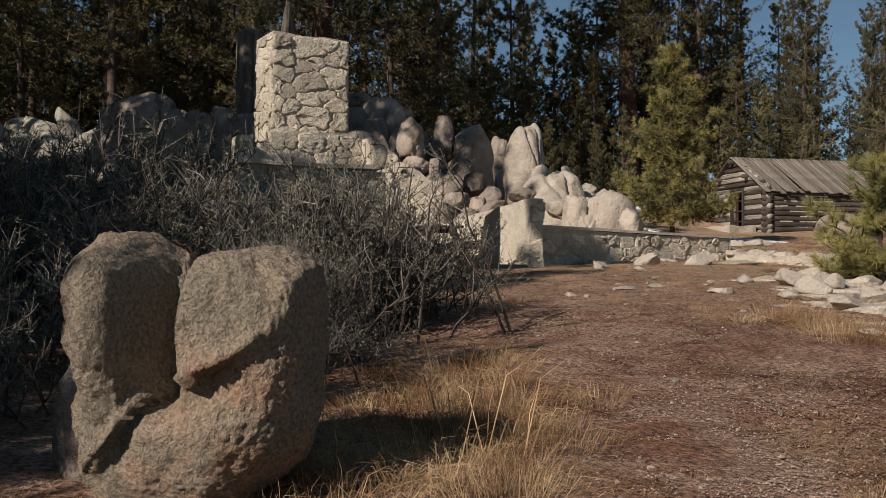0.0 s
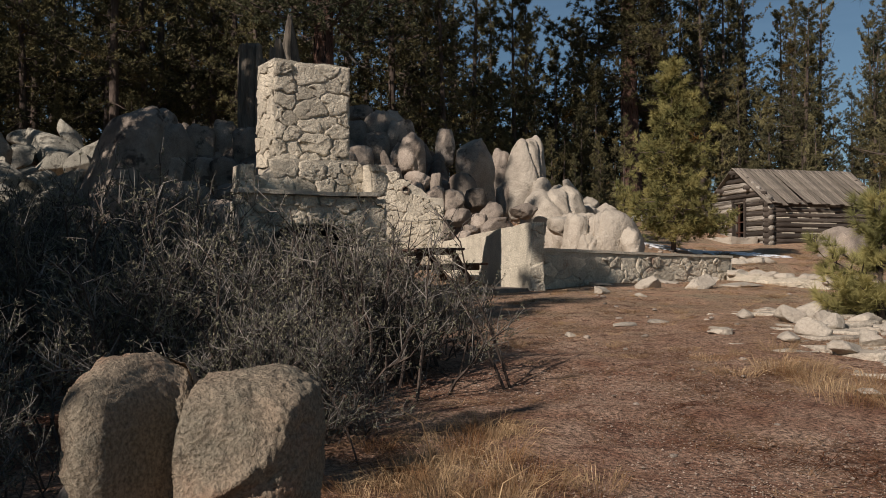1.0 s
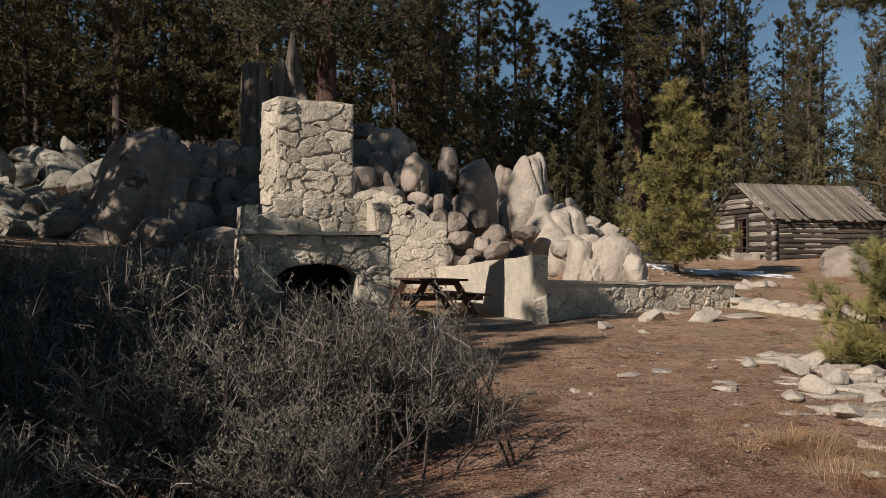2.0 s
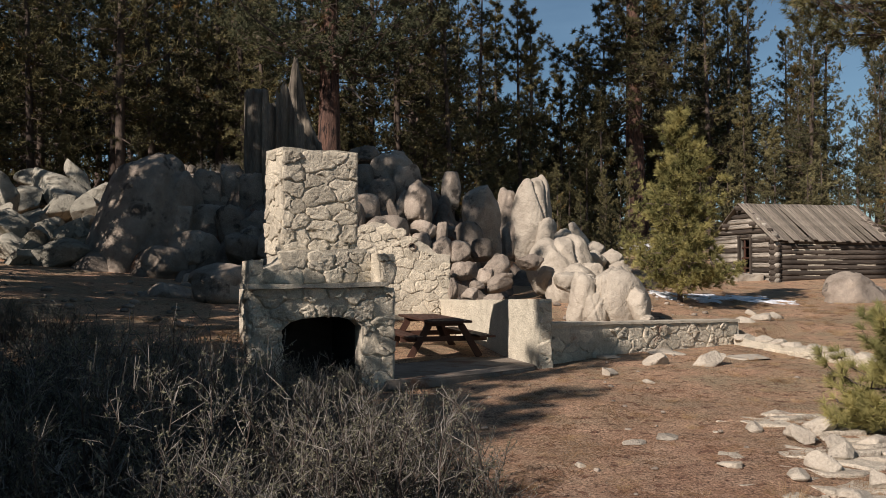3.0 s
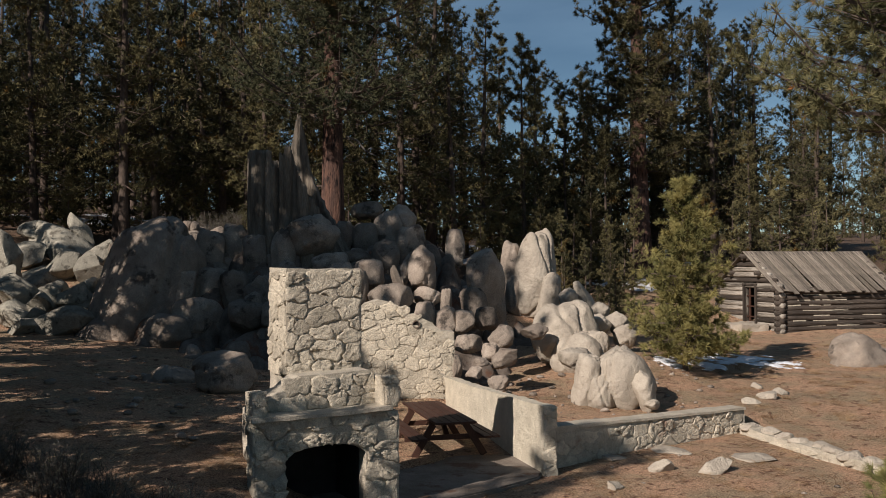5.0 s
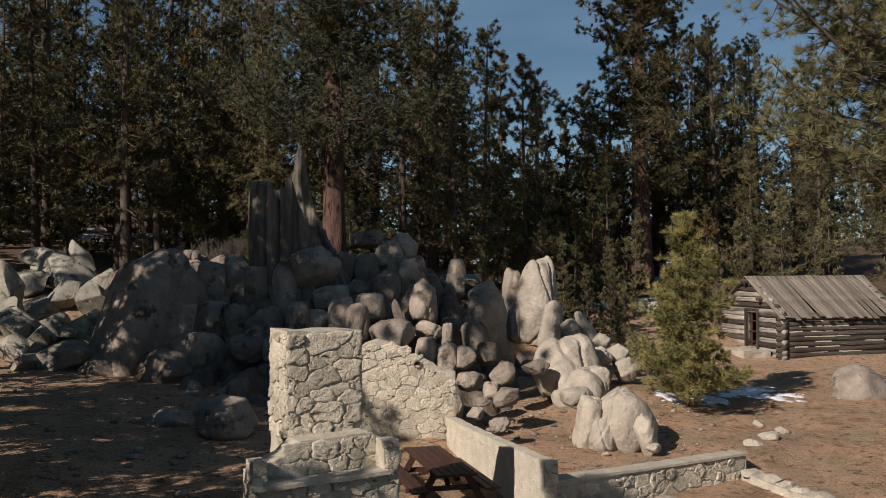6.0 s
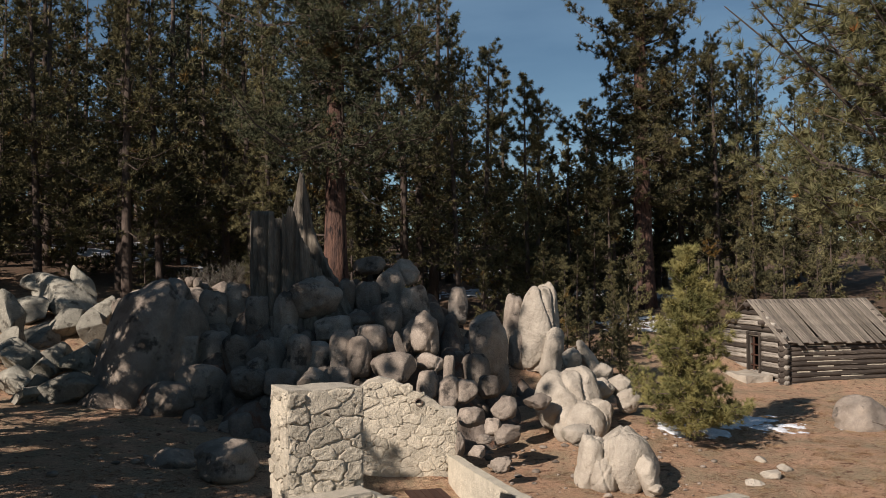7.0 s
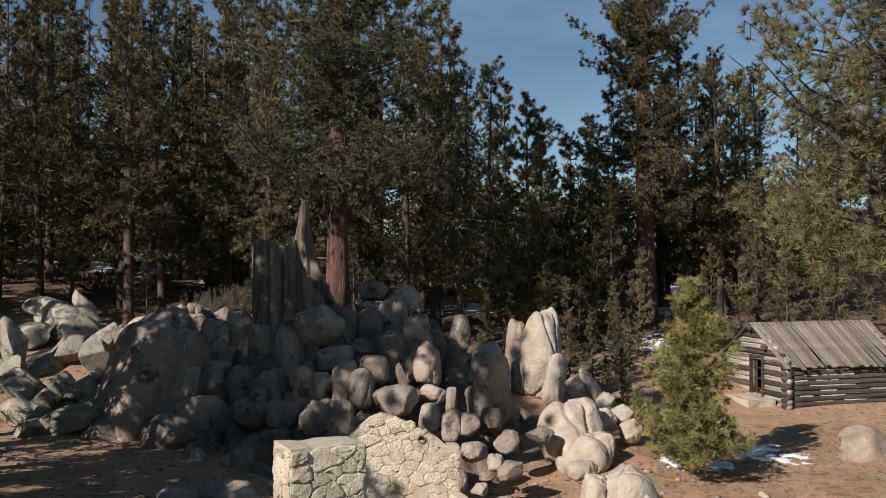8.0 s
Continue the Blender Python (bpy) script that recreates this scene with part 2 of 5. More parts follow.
def box(x0, y0, z0, x1, y1, z1, bevel=0.0, rough=0.0, cuts=0, seed=0):
    """A box as a bmesh, its edges bevelled, its faces cut and unevened."""
    bm = bmesh.new()
    bmesh.ops.create_cube(bm, size=1.0, matrix=Matrix.Translation(((x0 + x1) / 2, (y0 + y1) / 2, (z0 + z1) / 2)) @ Matrix.Diagonal((x1 - x0, y1 - y0, z1 - z0, 1)))
    if cuts:
        bmesh.ops.subdivide_edges(bm, edges=bm.edges[:], cuts=cuts, use_grid_fill=True)
    if bevel and not cuts:
        bmesh.ops.bevel(bm, geom=bm.edges[:], offset=bevel, segments=2, affect="EDGES")
    if rough:
        for v in bm.verts:
            v.co += noise.noise_vector(v.co * 2.3 + Vector((seed, 0, 0))) * rough
    return bm


def tube(points, radii, sides=6, cap=True):
    """Arrays of a tapered tube along points."""
    p, r = np.asarray(points, float), np.asarray(radii, float)
    d = np.gradient(p, axis=0)
    d /= np.linalg.norm(d, axis=1)[:, None] + 1e-9
    ref = np.where(np.abs(d[:, 2:3]) > 0.9, np.array([[1.0, 0, 0]]), np.array([[0, 0, 1.0]]))
    a = np.cross(d, ref)
    a /= np.linalg.norm(a, axis=1)[:, None] + 1e-9
    b = np.cross(d, a)
    ang = np.arange(sides) * 2 * math.pi / sides
    v = (p[:, None] + r[:, None, None] * (np.cos(ang)[None, :, None] * a[:, None] + np.sin(ang)[None, :, None] * b[:, None])).reshape(-1, 3)
    f = []
    for i in range(len(p) - 1):
        for j in range(sides):
            k = (j + 1) % sides
            A, B, C, D = i * sides + j, i * sides + k, (i + 1) * sides + k, (i + 1) * sides + j
            f += [(A, C, B), (A, D, C)]
    if cap:
        for j in range(1, sides - 1):
            f.append((0, j, j + 1))
            t = (len(p) - 1) * sides
            f.append((t, t + j + 1, t + j))
    return v, np.array(f)


def joined(pieces):
    vs, fs, o = [], [], 0
    for v, f in pieces:
        vs.append(v)
        fs.append(np.asarray(f) + o)
        o += len(v)
    return np.concatenate(vs), np.concatenate(fs)


# ---- terrain ----
WALL_A, WALL_B, WALL_C, WALL_D = (2.15, 19.3), (-0.15, 26.0), (-5.0, 24.4), (8.2, 23.4)


def side(p, q, x, y):
    """Metres to the left of the line from p to q."""
    dx, dy = q[0] - p[0], q[1] - p[1]
    n = math.hypot(dx, dy)
    return (dx * (y - p[1]) - dy * (x - p[0])) / n


def height(x, y):
    x, y = np.asarray(x, float), np.asarray(y, float)
    low = np.interp(y, [-60, -5, 3, 6.3, 11, 19, 24, 30], [-1.0, -0.15, 0.05, 0.3, 0.68, 1.05, 1.25, 1.9])
    high = np.interp(y, [18, 24, 29, 34, 38, 46, 56, 80, 160, 600], [1.4, 1.55, 1.75, 2.05, 2.35, 3.6, 5.3, 7.0, 11.0, 20.0])
    behind_low = smooth(0.3, 0.55, side(WALL_A, WALL_D, x, y)) * smooth(0.0, 0.3, -side(WALL_A, WALL_B, x, y))
    behind_rear = smooth(-0.2, 0.1, side(WALL_C, WALL_B, x, y))
    slope = smooth(19, 28, y) * np.maximum(smooth(8, 13, x), smooth(-4.5, -8, x))
    t = np.maximum(np.maximum(behind_low * smooth(13, 8, x), behind_rear), slope)
    z = low * (1 - t) + high * t
    z = z + (3.4 * np.exp(-(((x + 6) / 9) ** 2 + ((y - 39) / 5) ** 2)) + 0.55 * np.exp(-(((x - 5.5) / 2.5) ** 2 + ((y - 30.5) / 2.8) ** 2)) + 0.8 * np.exp(-(((x + 16.5) / 4) ** 2 + ((y - 37) / 4) ** 2))) * t
    z = z + 0.11 * np.maximum(0, -x - 3) * smooth(8, 25, y)
    z = z + 0.25 * smooth(-1.5, -4, x) * smooth(3, 9, y) + 0.5 * smooth(-2.7, -3.7, x) * smooth(11, 15, y) * (1 - t)
    return z + 0.05 * np.sin(x * 0.9 + 0.6 * np.sin(y * 0.7)) * np.sin(y * 0.8 + 1.3) * smooth(2, 12, np.abs(y) + np.abs(x))


def ground_z(x, y):
    return float(height(x, y))


def build_ground():
    def axis(lo, hi, steps):
        return np.unique(np.concatenate([np.arange(a, b, s) for a, b, s in steps] + [np.array([lo, hi])]))
    xs = axis(-900, 900, [(-900, -100, 50), (-100, -20, 4), (-20, -9, 0.5), (-9, 11, 0.19), (11, 22, 0.5), (22, 100, 4), (100, 900, 50)])
    ys = axis(-300, 1400, [(-300, -20, 20), (-20, 1, 0.8), (1, 27, 0.19), (27, 60, 0.5), (60, 120, 4), (120, 1400, 60)])
    X, Y = np.meshgrid(xs, ys)
    Z = height(X, Y)
    near = np.exp(-((X - 1) / 9) ** 2 - ((Y - 9) / 12) ** 2)
    for i in range(Z.shape[0]):
        for j in range(Z.shape[1]):
            if near[i, j] > 0.02:
                q = Vector((X[i, j], Y[i, j], 0))
                Z[i, j] += near[i, j] * (0.05 * noise.noise(q * 0.8) + 0.022 * noise.noise(q * 2.7) + 0.012 * noise.noise(q * 6.1))
    v = np.stack([X, Y, Z], -1).reshape(-1, 3)
    w = len(xs)
    i, j = np.meshgrid(np.arange(len(ys) - 1), np.arange(w - 1), indexing="ij")
    a = (i * w + j).ravel()
    f = np.concatenate([np.stack([a, a + 1, a + w + 1], -1), np.stack([a, a + w + 1, a + w], -1)])
    tagged(part_me("ground", tri_mesh("ground", v, f, True), GROUND), "red-brown gravel ground strewn with dry pine needles", "ground", kind="structure")


build_ground()


# ---- stonework ----
def place(x, y, z, turn):
    return pose(x, y, z, 0, 0, turn)


def stone_mesh(name, poly, proud, rnd):
    """One field stone: an outline in the wall's plane (x along, z up), its face tilted, pitted and rounded off towards -y."""
    pts = []
    n = len(poly)
    for i in range(n):
        a, b = np.array(poly[i]), np.array(poly[(i + 1) % n])
        w = np.linalg.norm(b - a)
        pts += [a + (b - a) * t + (rnd.random(2) - 0.5) * 0.26 * min(w, 0.22) for t in (0.12, 0.37, 0.63, 0.88)]
    for k, p in enumerate(pts):  # uneven joints
        wander = noise.noise_vector(Vector((p[0] * 4, 0.3, p[1] * 4))) * 0.05 + noise.noise_vector(Vector((p[0] * 11, 5, p[1] * 11))) * 0.022
        pts[k] = p + np.array((wander.x, wander.z))
    pts = np.array(pts)
    c = pts.mean(0)
    v, f, m = [], [], len(pts)
    reach = np.abs(pts - c).max() + 1e-6
    tip = rnd.uniform(-0.55, 0.55, 2) * proud / reach
    shift = rnd.uniform(0, 90)

    def face_y(p):
        q = Vector((p[0] * 7, p[1] * 7, shift))
        return -proud * (1 + 0.45 * noise.noise(q) + 0.5 * noise.noise(q * 2.3) + 0.5 * noise.noise(q * 4.9)) + float(tip @ (p - c))
    for s, k in ((1.0, None), (0.985, 0.3), (0.93, 0.85), (0.8, 1.0), (0.6, 1.0), (0.4, 1.0), (0.2, 1.0)):
        ring = c + (pts - c) * s
        v += [(p[0], 0.03 if k is None else k * face_y(p), p[1]) for p in ring]
    v.append((c[0], face_y(c), c[1]))
    for r in range(6):
        for i in range(m):
            j = (i + 1) % m
            a, b, d, e = r * m + i, r * m + j, (r + 1) * m + j, (r + 1) * m + i
            f += [(a, b, d), (a, d, e)]
    f += [(6 * m + i, 6 * m + (i + 1) % m, 7 * m) for i in range(m)]
    return tri_mesh(name, v, f, True)


def clip_cell(poly, px, py, nx, ny):
    """What of a polygon lies on the near side of the line through (px, py) with normal (nx, ny)."""
    out = []
    for i in range(len(poly)):
        a, b = poly[i], poly[(i + 1) % len(poly)]
        da, db = (a[0] - px) * nx + (a[1] - py) * ny, (b[0] - px) * nx + (b[1] - py) * ny
        if da <= 0:
            out.append(a)
        if da * db < 0:
            t = da / (da - db)
            out.append((a[0] + (b[0] - a[0]) * t, a[1] + (b[1] - a[1]) * t))
    return out


def clad(parent, width, height_m, inside=None, seed=1, size=0.25, proud=0.028, joint=0.004, matrix=None, mat=None, u0=0.0, z0=0.0, flat=1.45):
    """Rubble masonry over a wall's face, in the parent's plane y = 0: irregular cells, each a stone of its own."""
    rnd = np.random.default_rng(seed)
    seeds = []
    for tries in range(int(width * height_m / size ** 2 * 14)):
        c = (u0 + rnd.uniform(0, width), z0 + rnd.uniform(0, height_m))
        r = size * rnd.choice([0.62, 0.85, 1.0, 1.15])
        if all(math.hypot((c[0] - q[0]) / flat, c[1] - q[1]) > (r + q[2]) * 0.5 for q in seeds):
            seeds.append((*c, r))
    for c in seeds:
        if inside and not inside(c[0], c[1]):
            continue
        poly = [(u0, z0), (u0 + width, z0), (u0 + width, z0 + height_m), (u0, z0 + height_m)]
        for q in seeds:
            if q is c or abs(q[0] - c[0]) > 1.6 or abs(q[1] - c[1]) > 1.2:
                continue
            nx, ny = (q[0] - c[0]) / flat ** 2, q[1] - c[1]
            n = math.hypot(nx, ny)
            f = c[2] / (c[2] + q[2])
            poly = clip_cell(poly, c[0] + (q[0] - c[0]) * f - nx / n * joint, c[1] + (q[1] - c[1]) * f - ny / n * joint, nx / n, ny / n)
            if len(poly) < 3:
                break
        clean = [a for i, a in enumerate(poly) if math.hypot(a[0] - poly[i - 1][0], a[1] - poly[i - 1][1]) > 0.03]
        if len(clean) < 3:
            continue
        ob = part_me("stone", stone_mesh("stone", clean, proud * rnd.uniform(0.35, 1.5), rnd), mat or STONE, parent)
        if matrix is not None:
            ob.matrix_local = matrix


def profile_body(outline, depth, rough=0.015, seed=0, grid=0.16):
    """A thick wall from an outline in x and z: front at y = 0, back at y = depth, its skin cut fine and unevened."""
    bm = bmesh.new()
    front = [bm.verts.new((u, 0, z)) for u, z in outline]
    face = bm.faces.new(front)
    out = bmesh.ops.extrude_face_region(bm, geom=[face])
    for v in out["geom"]:
        if isinstance(v, bmesh.types.BMVert):
            v.co.y = depth
    bmesh.ops.recalc_face_normals(bm, faces=bm.faces[:])
    lo, hi = [min(p[i] for p in outline) for i in (0, 1)], [max(p[i] for p in outline) for i in (0, 1)]
    for axis, k in ((Vector((1, 0, 0)), 0), (Vector((0, 0, 1)), 1)):
        q = lo[k] + grid
        while q < hi[k]:
            bmesh.ops.bisect_plane(bm, geom=bm.verts[:] + bm.edges[:] + bm.faces[:], plane_co=axis * q, plane_no=axis)
            q += grid
    bmesh.ops.triangulate(bm, faces=bm.faces[:])
    for v in bm.verts:
        v.co += noise.noise_vector(v.co * 2.1 + Vector((seed * 7.3, 0, 0))) * rough + noise.noise_vector(v.co * 7 + Vector((seed, 0, 0))) * rough * 0.6
    return bm


def empty(name, m, label, category, group="", kind=""):
    e = new(name)
    e.matrix_world = m
    return tagged(e, label, category, group, kind)


# fireplace with its chimney
TURN_F = 30.0
FIRE = place(-3.35, 15.2, 1.12, TURN_F)
fire = empty("stone_fireplace", FIRE, "ruined field-stone fireplace with tall chimney and arched hearth", "fireplace")
HEARTH_L, HEARTH_R, SPRING, CROWN, SHELF = 0.57, 2.04, 0.92, 1.12, 1.60


def arch(u):
    return SPRING + (CROWN - SPRING) * math.sqrt(max(0, 1 - ((u - (HEARTH_L + HEARTH_R) / 2) / ((HEARTH_R - HEARTH_L) / 2)) ** 2))


steps = [HEARTH_L + (HEARTH_R - HEARTH_L) * i / 10 for i in range(11)]
part("hearth_front", profile_body([(0, -0.4), (HEARTH_L, -0.4)] + [(u, arch(u)) for u in steps] + [(HEARTH_R, -0.4), (2.68, -0.4), (2.68, SHELF), (0, SHELF)], 0.3, 0.02, 1), MORTAR, fire)
part("hearth_side", box(0.42, 0.31, -0.4, 0.56, 1.9, SHELF, rough=0.03, cuts=5, seed=2), MORTAR, fire)
part("hearth_side", box(2.05, 0.31, -0.4, 2.66, 1.9, SHELF, rough=0.03, cuts=5, seed=3), MORTAR, fire)
part("hearth_back", box(0.57, 1.3, -0.4, 2.04, 1.9, SHELF, rough=0.03, cuts=4, seed=4), SOOT_AND_SHADE, fire, "soot-blackened back of the hearth")
part("hearth_roof", box(0.57, 0.31, CROWN + 0.1, 2.04, 1.3, SHELF, rough=0.02, cuts=3, seed=5), SOOT_AND_SHADE, fire)
part("mantel_shelf", profile_body([(-0.06, SHELF), (2.5, SHELF + 0.03), (2.5, SHELF + 0.11), (1.1, SHELF + 0.07), (-0.06, SHELF + 0.09)], 0.5, 0.012, 6), MORTAR, fire, "cracked concrete mantel shelf").location = (0, -0.12, 0)
part("breast", profile_body([(0.28, SHELF), (2.68, SHELF), (2.68, 2.12), (2.38, 2.24), (2.3, 2.3), (0.95, 2.26), (0.7, 2.05), (0.28, 1.9)], 0.58, 0.02, 7), MORTAR, fire).location = (0, 0.4, 0)
part("chimney", profile_body([(0, -0.55), (1.47, -0.55), (1.47, 1.92), (1.0, 1.95), (0.5, 1.93), (0, 1.97)], 0.91, 0.02, 8), MORTAR, fire).location = (0.92, 0.97, 2.18)
part("post", box(0.0, 0.02, SHELF + 0.06, 0.24, 0.42, 2.08, rough=0.03, cuts=3, seed=9), STONE, fire)
part("post", box(2.38, 0.0, SHELF + 0.06, 2.68, 0.45, 2.2, rough=0.03, cuts=3, seed=10), STONE, fire)
clad(fire, HEARTH_L, 1.15, None, 11, z0=-0.2, proud=0.04, size=0.28)
clad(fire, 2.66 - HEARTH_R, 1.15, None, 18, u0=HEARTH_R, z0=-0.2, proud=0.04, size=0.28)
clad(fire, 2.66, SHELF - 0.95, lambda u, z: z > arch(u) + 0.2 or not HEARTH_L < u < HEARTH_R, 19, z0=0.95, proud=0.04, size=0.27)
# dark panels added for the darkness inside the hearth
for u in (HEARTH_L - 0.005, HEARTH_R - 0.025):
    part("hearth_lining", box(u, 0.3, -0.4, u + 0.03, 1.3, CROWN + 0.12, rough=0.01, cuts=3, seed=int(u * 9)), SOOT_AND_SHADE, fire)
rnd = np.random.default_rng(3)
for i in range(9):
    a0, a1 = math.pi * i / 9, math.pi * (i + 1) / 9
    mid, rx = (HEARTH_L + HEARTH_R) / 2, (HEARTH_R - HEARTH_L) / 2
    ring = [(mid - math.cos(a) * rx * s, SPRING + math.sin(a) * (CROWN - SPRING) * s + (s - 1) * 0.75 * math.sin(a)) for a, s in ((a0 + 0.02, 1.0), (a1 - 0.02, 1.0), (a1 - 0.02, 1.22), (a0 + 0.02, 1.22))]
    part_me("arch_stone", stone_mesh("arch_stone", ring[::-1], 0.05, rnd), STONE, fire)
clad(fire, 0.3, SHELF + 0.2, None, 12, z0=-0.2, matrix=pose(0, 0, 0, 0, 0, -90) @ pose(-0.3, 0, 0), proud=0.028)
clad(fire, 2.1, 0.55, lambda u, z: z < 1.9 + (u - 0.3) * 0.55, 13, u0=0.3, z0=SHELF + 0.08, matrix=pose(0, 0.39, 0), proud=0.028)
clad(fire, 0.3, 0.5, None, 16, u0=2.38, z0=SHELF + 0.1, matrix=pose(0, -0.005, 0), proud=0.028)
clad(fire, 0.24, 0.4, None, 17, u0=0.0, z0=SHELF + 0.08, matrix=pose(0, 0.015, 0), proud=0.028)
clad(fire, 1.46, 1.9, None, 14, size=0.28, matrix=pose(0.92, 0.96, 2.2), proud=0.028)
clad(fire, 0.9, 1.88, None, 15, matrix=pose(0.91, 0.97, 2.2) @ pose(0, 0, 0, 0, 0, -90) @ pose(-0.9, 0, 0), proud=0.028)


def wall_between(name, p, q, label, outline, depth, stones=None, mat=MORTAR, seed=1, base=0.0, **kw):
    turn = math.degrees(math.atan2(q[1] - p[1], q[0] - p[0]))
    w = empty(name, place(p[0], p[1], base, turn), label, "wall", kind="structure")
    part("masonry", profile_body(outline, depth, 0.02, seed), mat, w)
    if stones:
        clad(w, *stones, seed=seed, **kw)
    return w


# rear wall, with a pipe hole near its broken top
REAR = [(0, 0), (4.23, 0), (4.23, 3.2), (3.85, 3.22), (3.6, 3.45), (3.3, 3.62), (2.95, 3.72), (2.75, 3.9), (2.4, 4.05), (2.1, 4.12), (1.75, 4.02), (1.1, 3.5), (0.5, 3.2), (0, 3.0)]


def rear_top(u):
    pts = REAR[2:][::-1]
    return np.interp(u, [a for a, b in pts], [b for a, b in pts])


rear = wall_between("wall_rear", (-4.2, 25.3), (-0.02, 26.0), "broken field-stone rear wall with a round pipe hole", REAR, 0.4,
                    (4.22, 4.2, lambda u, z: z < rear_top(u) - 0.06 and math.hypot(u - 3.15, z - 3.42) > 0.2), seed=21, base=0.25, proud=0.022, joint=0.002)
hv, hf = [], []
for k in range(16):
    a = 2 * math.pi * k / 16
    hv += [(0.085 * math.cos(a), -0.05, 0.085 * math.sin(a)), (0.11 * math.cos(a), -0.05, 0.11 * math.sin(a)), (0.085 * math.cos(a), 0.12, 0.085 * math.sin(a)), (0.11 * math.cos(a), 0.12, 0.11 * math.sin(a))]
for k in range(16):
    j = (k + 1) % 16
    for a, b in ((0, 1), (2, 0), (1, 3)):
        hf += [(4 * k + a, 4 * k + b, 4 * j + b), (4 * k + a, 4 * j + b, 4 * j + a)]
pipe = part_me("flue_collar", tri_mesh("flue_collar", hv, hf), CONCRETE, rear, "round clay flue collar")
pipe.location = (3.15, -0.02, 3.42)
# dark disc stands in for the shade inside the pipe hole
bm = bmesh.new()
bmesh.ops.create_cone(bm, cap_ends=True, segments=16, radius1=0.086, radius2=0.086, depth=0.02, matrix=pose(3.15, -0.012, 3.42, 90))
part("flue_shadow_plate", bm, SOOT_AND_SHADE, rear, "dark disc painted as the shade inside the flue")

# rendered side wall, running back to the rear wall
side_wall = wall_between("wall_side", (-0.27, 25.75), (1.78, 18.85), "pale lime-rendered side wall with rough stone end", [(0, 0), (7.2, 0), (7.2, 1.63), (5, 1.55), (2, 1.44), (0, 1.4)], 0.28, None, PLASTER, seed=31, base=0.8)
clad(side_wall, 0.27, 1.6, None, 32, proud=0.028, matrix=pose(7.2, 0, 0, 0, 0, 90))

# low retaining wall and its lower run towards the path
low = wall_between("wall_low", (2.1, 19.5), (7.1, 22.9), "low field-stone retaining wall with a flat cement top", [(0, 0), (6.05, 0), (6.05, 0.95), (3, 0.98), (0, 1.06)], 0.38, (6.0, 0.95), seed=41, base=0.8, proud=0.028)
part("coping", profile_body([(-0.02, 1.05), (6.05, 0.94), (6.05, 1.0), (3, 1.05), (-0.02, 1.12)], 0.46, 0.012, 42), MORTAR, low, "thin worn cement coping").location = (0, -0.05, 0)
run = wall_between("wall_low_run", (6.9, 22.6), (9.2, 17.6), "crumbling low stone wall with pale cement top", [(0, 0), (5.5, 0), (5.5, 0.42), (4, 0.45), (2.2, 0.58), (0.6, 0.62), (0, 0.75)], 0.45, (5.4, 0.5), seed=51, base=0.7, proud=0.028)

# concrete floor of the lost room
bm = bmesh.new()
loop = [bm.verts.new((x, y, 1.08)) for x, y in ((-1.15, 16.35), (-0.2, 16.75), (0.8, 17.6), (1.65, 18.55), (1.75, 19.0), (-0.2, 25.75), (-4.1, 25.2), (-4.2, 17.5))]
face = bm.faces.new(loop)
out = bmesh.ops.extrude_face_region(bm, geom=[face])
for v in out["geom"]:
    if isinstance(v, bmesh.types.BMVert):
        v.co.z = 0.9
bmesh.ops.recalc_face_normals(bm, faces=bm.faces[:])
bmesh.ops.bevel(bm, geom=bm.edges[:], offset=0.03, segments=2, affect="EDGES")
tagged(part("patio_floor", bm, CONCRETE), "worn grey concrete slab between the ruined walls", "patio", kind="structure")


# ---- picnic table ----
def picnic_table(m):
    t = empty("picnic_table", m, "brown-stained wooden picnic table with attached benches", "picnic table")
    for i in range(5):
        part("tabletop_board", box(-1.22, -0.36 + i * 0.146, 0.71, 1.22, -0.225 + i * 0.146, 0.755, 0.006), TABLE_WOOD, t)
    for s in (-1, 1):
        for k in range(2):
            y = s * (0.56 + 0.15 * k)
            part("bench_board", box(-1.22, y - 0.068, 0.42, 1.22, y + 0.068, 0.46, 0.006), TABLE_WOOD, t)
    for x in (-0.75, 0.75):
        part("bench_beam", box(x - 0.045, -0.78, 0.32, x, 0.78, 0.42, 0.005), TABLE_WOOD, t)
        part("top_beam", box(x - 0.045, -0.35, 0.62, x, 0.35, 0.71, 0.005), TABLE_WOOD, t)
        for s in (-1, 1):
            bm = box(-0.02, -0.06, -0.02, 0.025, 0.06, 0.8, 0.005)
            leg = part("leg", bm, TABLE_WOOD, t)
            leg.matrix_local = pose(x + 0.03, s * 0.62, 0.02, s * 28)
            leg.scale.z = 0.88
        brace = part("brace", box(-0.03, -0.04, 0, 0.03, 0.04, 0.62, 0.005), TABLE_WOOD, t)
        brace.matrix_local = pose(x * 0.9, 0, 0.36, 0, -52 if x > 0 else 52)
    return t


picnic_table(place(-0.43, 21.5, 1.085, -74) @ Matrix.Diagonal((1.32, 1.28, 1.12, 1)))


# ---- log cabin ----
def log(parent, length, r, m, mat, seed, name="log"):
    rnd = np.random.default_rng(seed)
    n = 7
    pts = [(rnd.uniform(-0.012, 0.012), rnd.uniform(-0.012, 0.012), -length / 2 + length * i / (n - 1)) for i in range(n)]
    ob = part_me(name, tri_mesh(name, *tube(pts, r * rnd.uniform(0.9, 1.08, n), 9), True), mat, parent)
    ob.matrix_local = m
    return ob


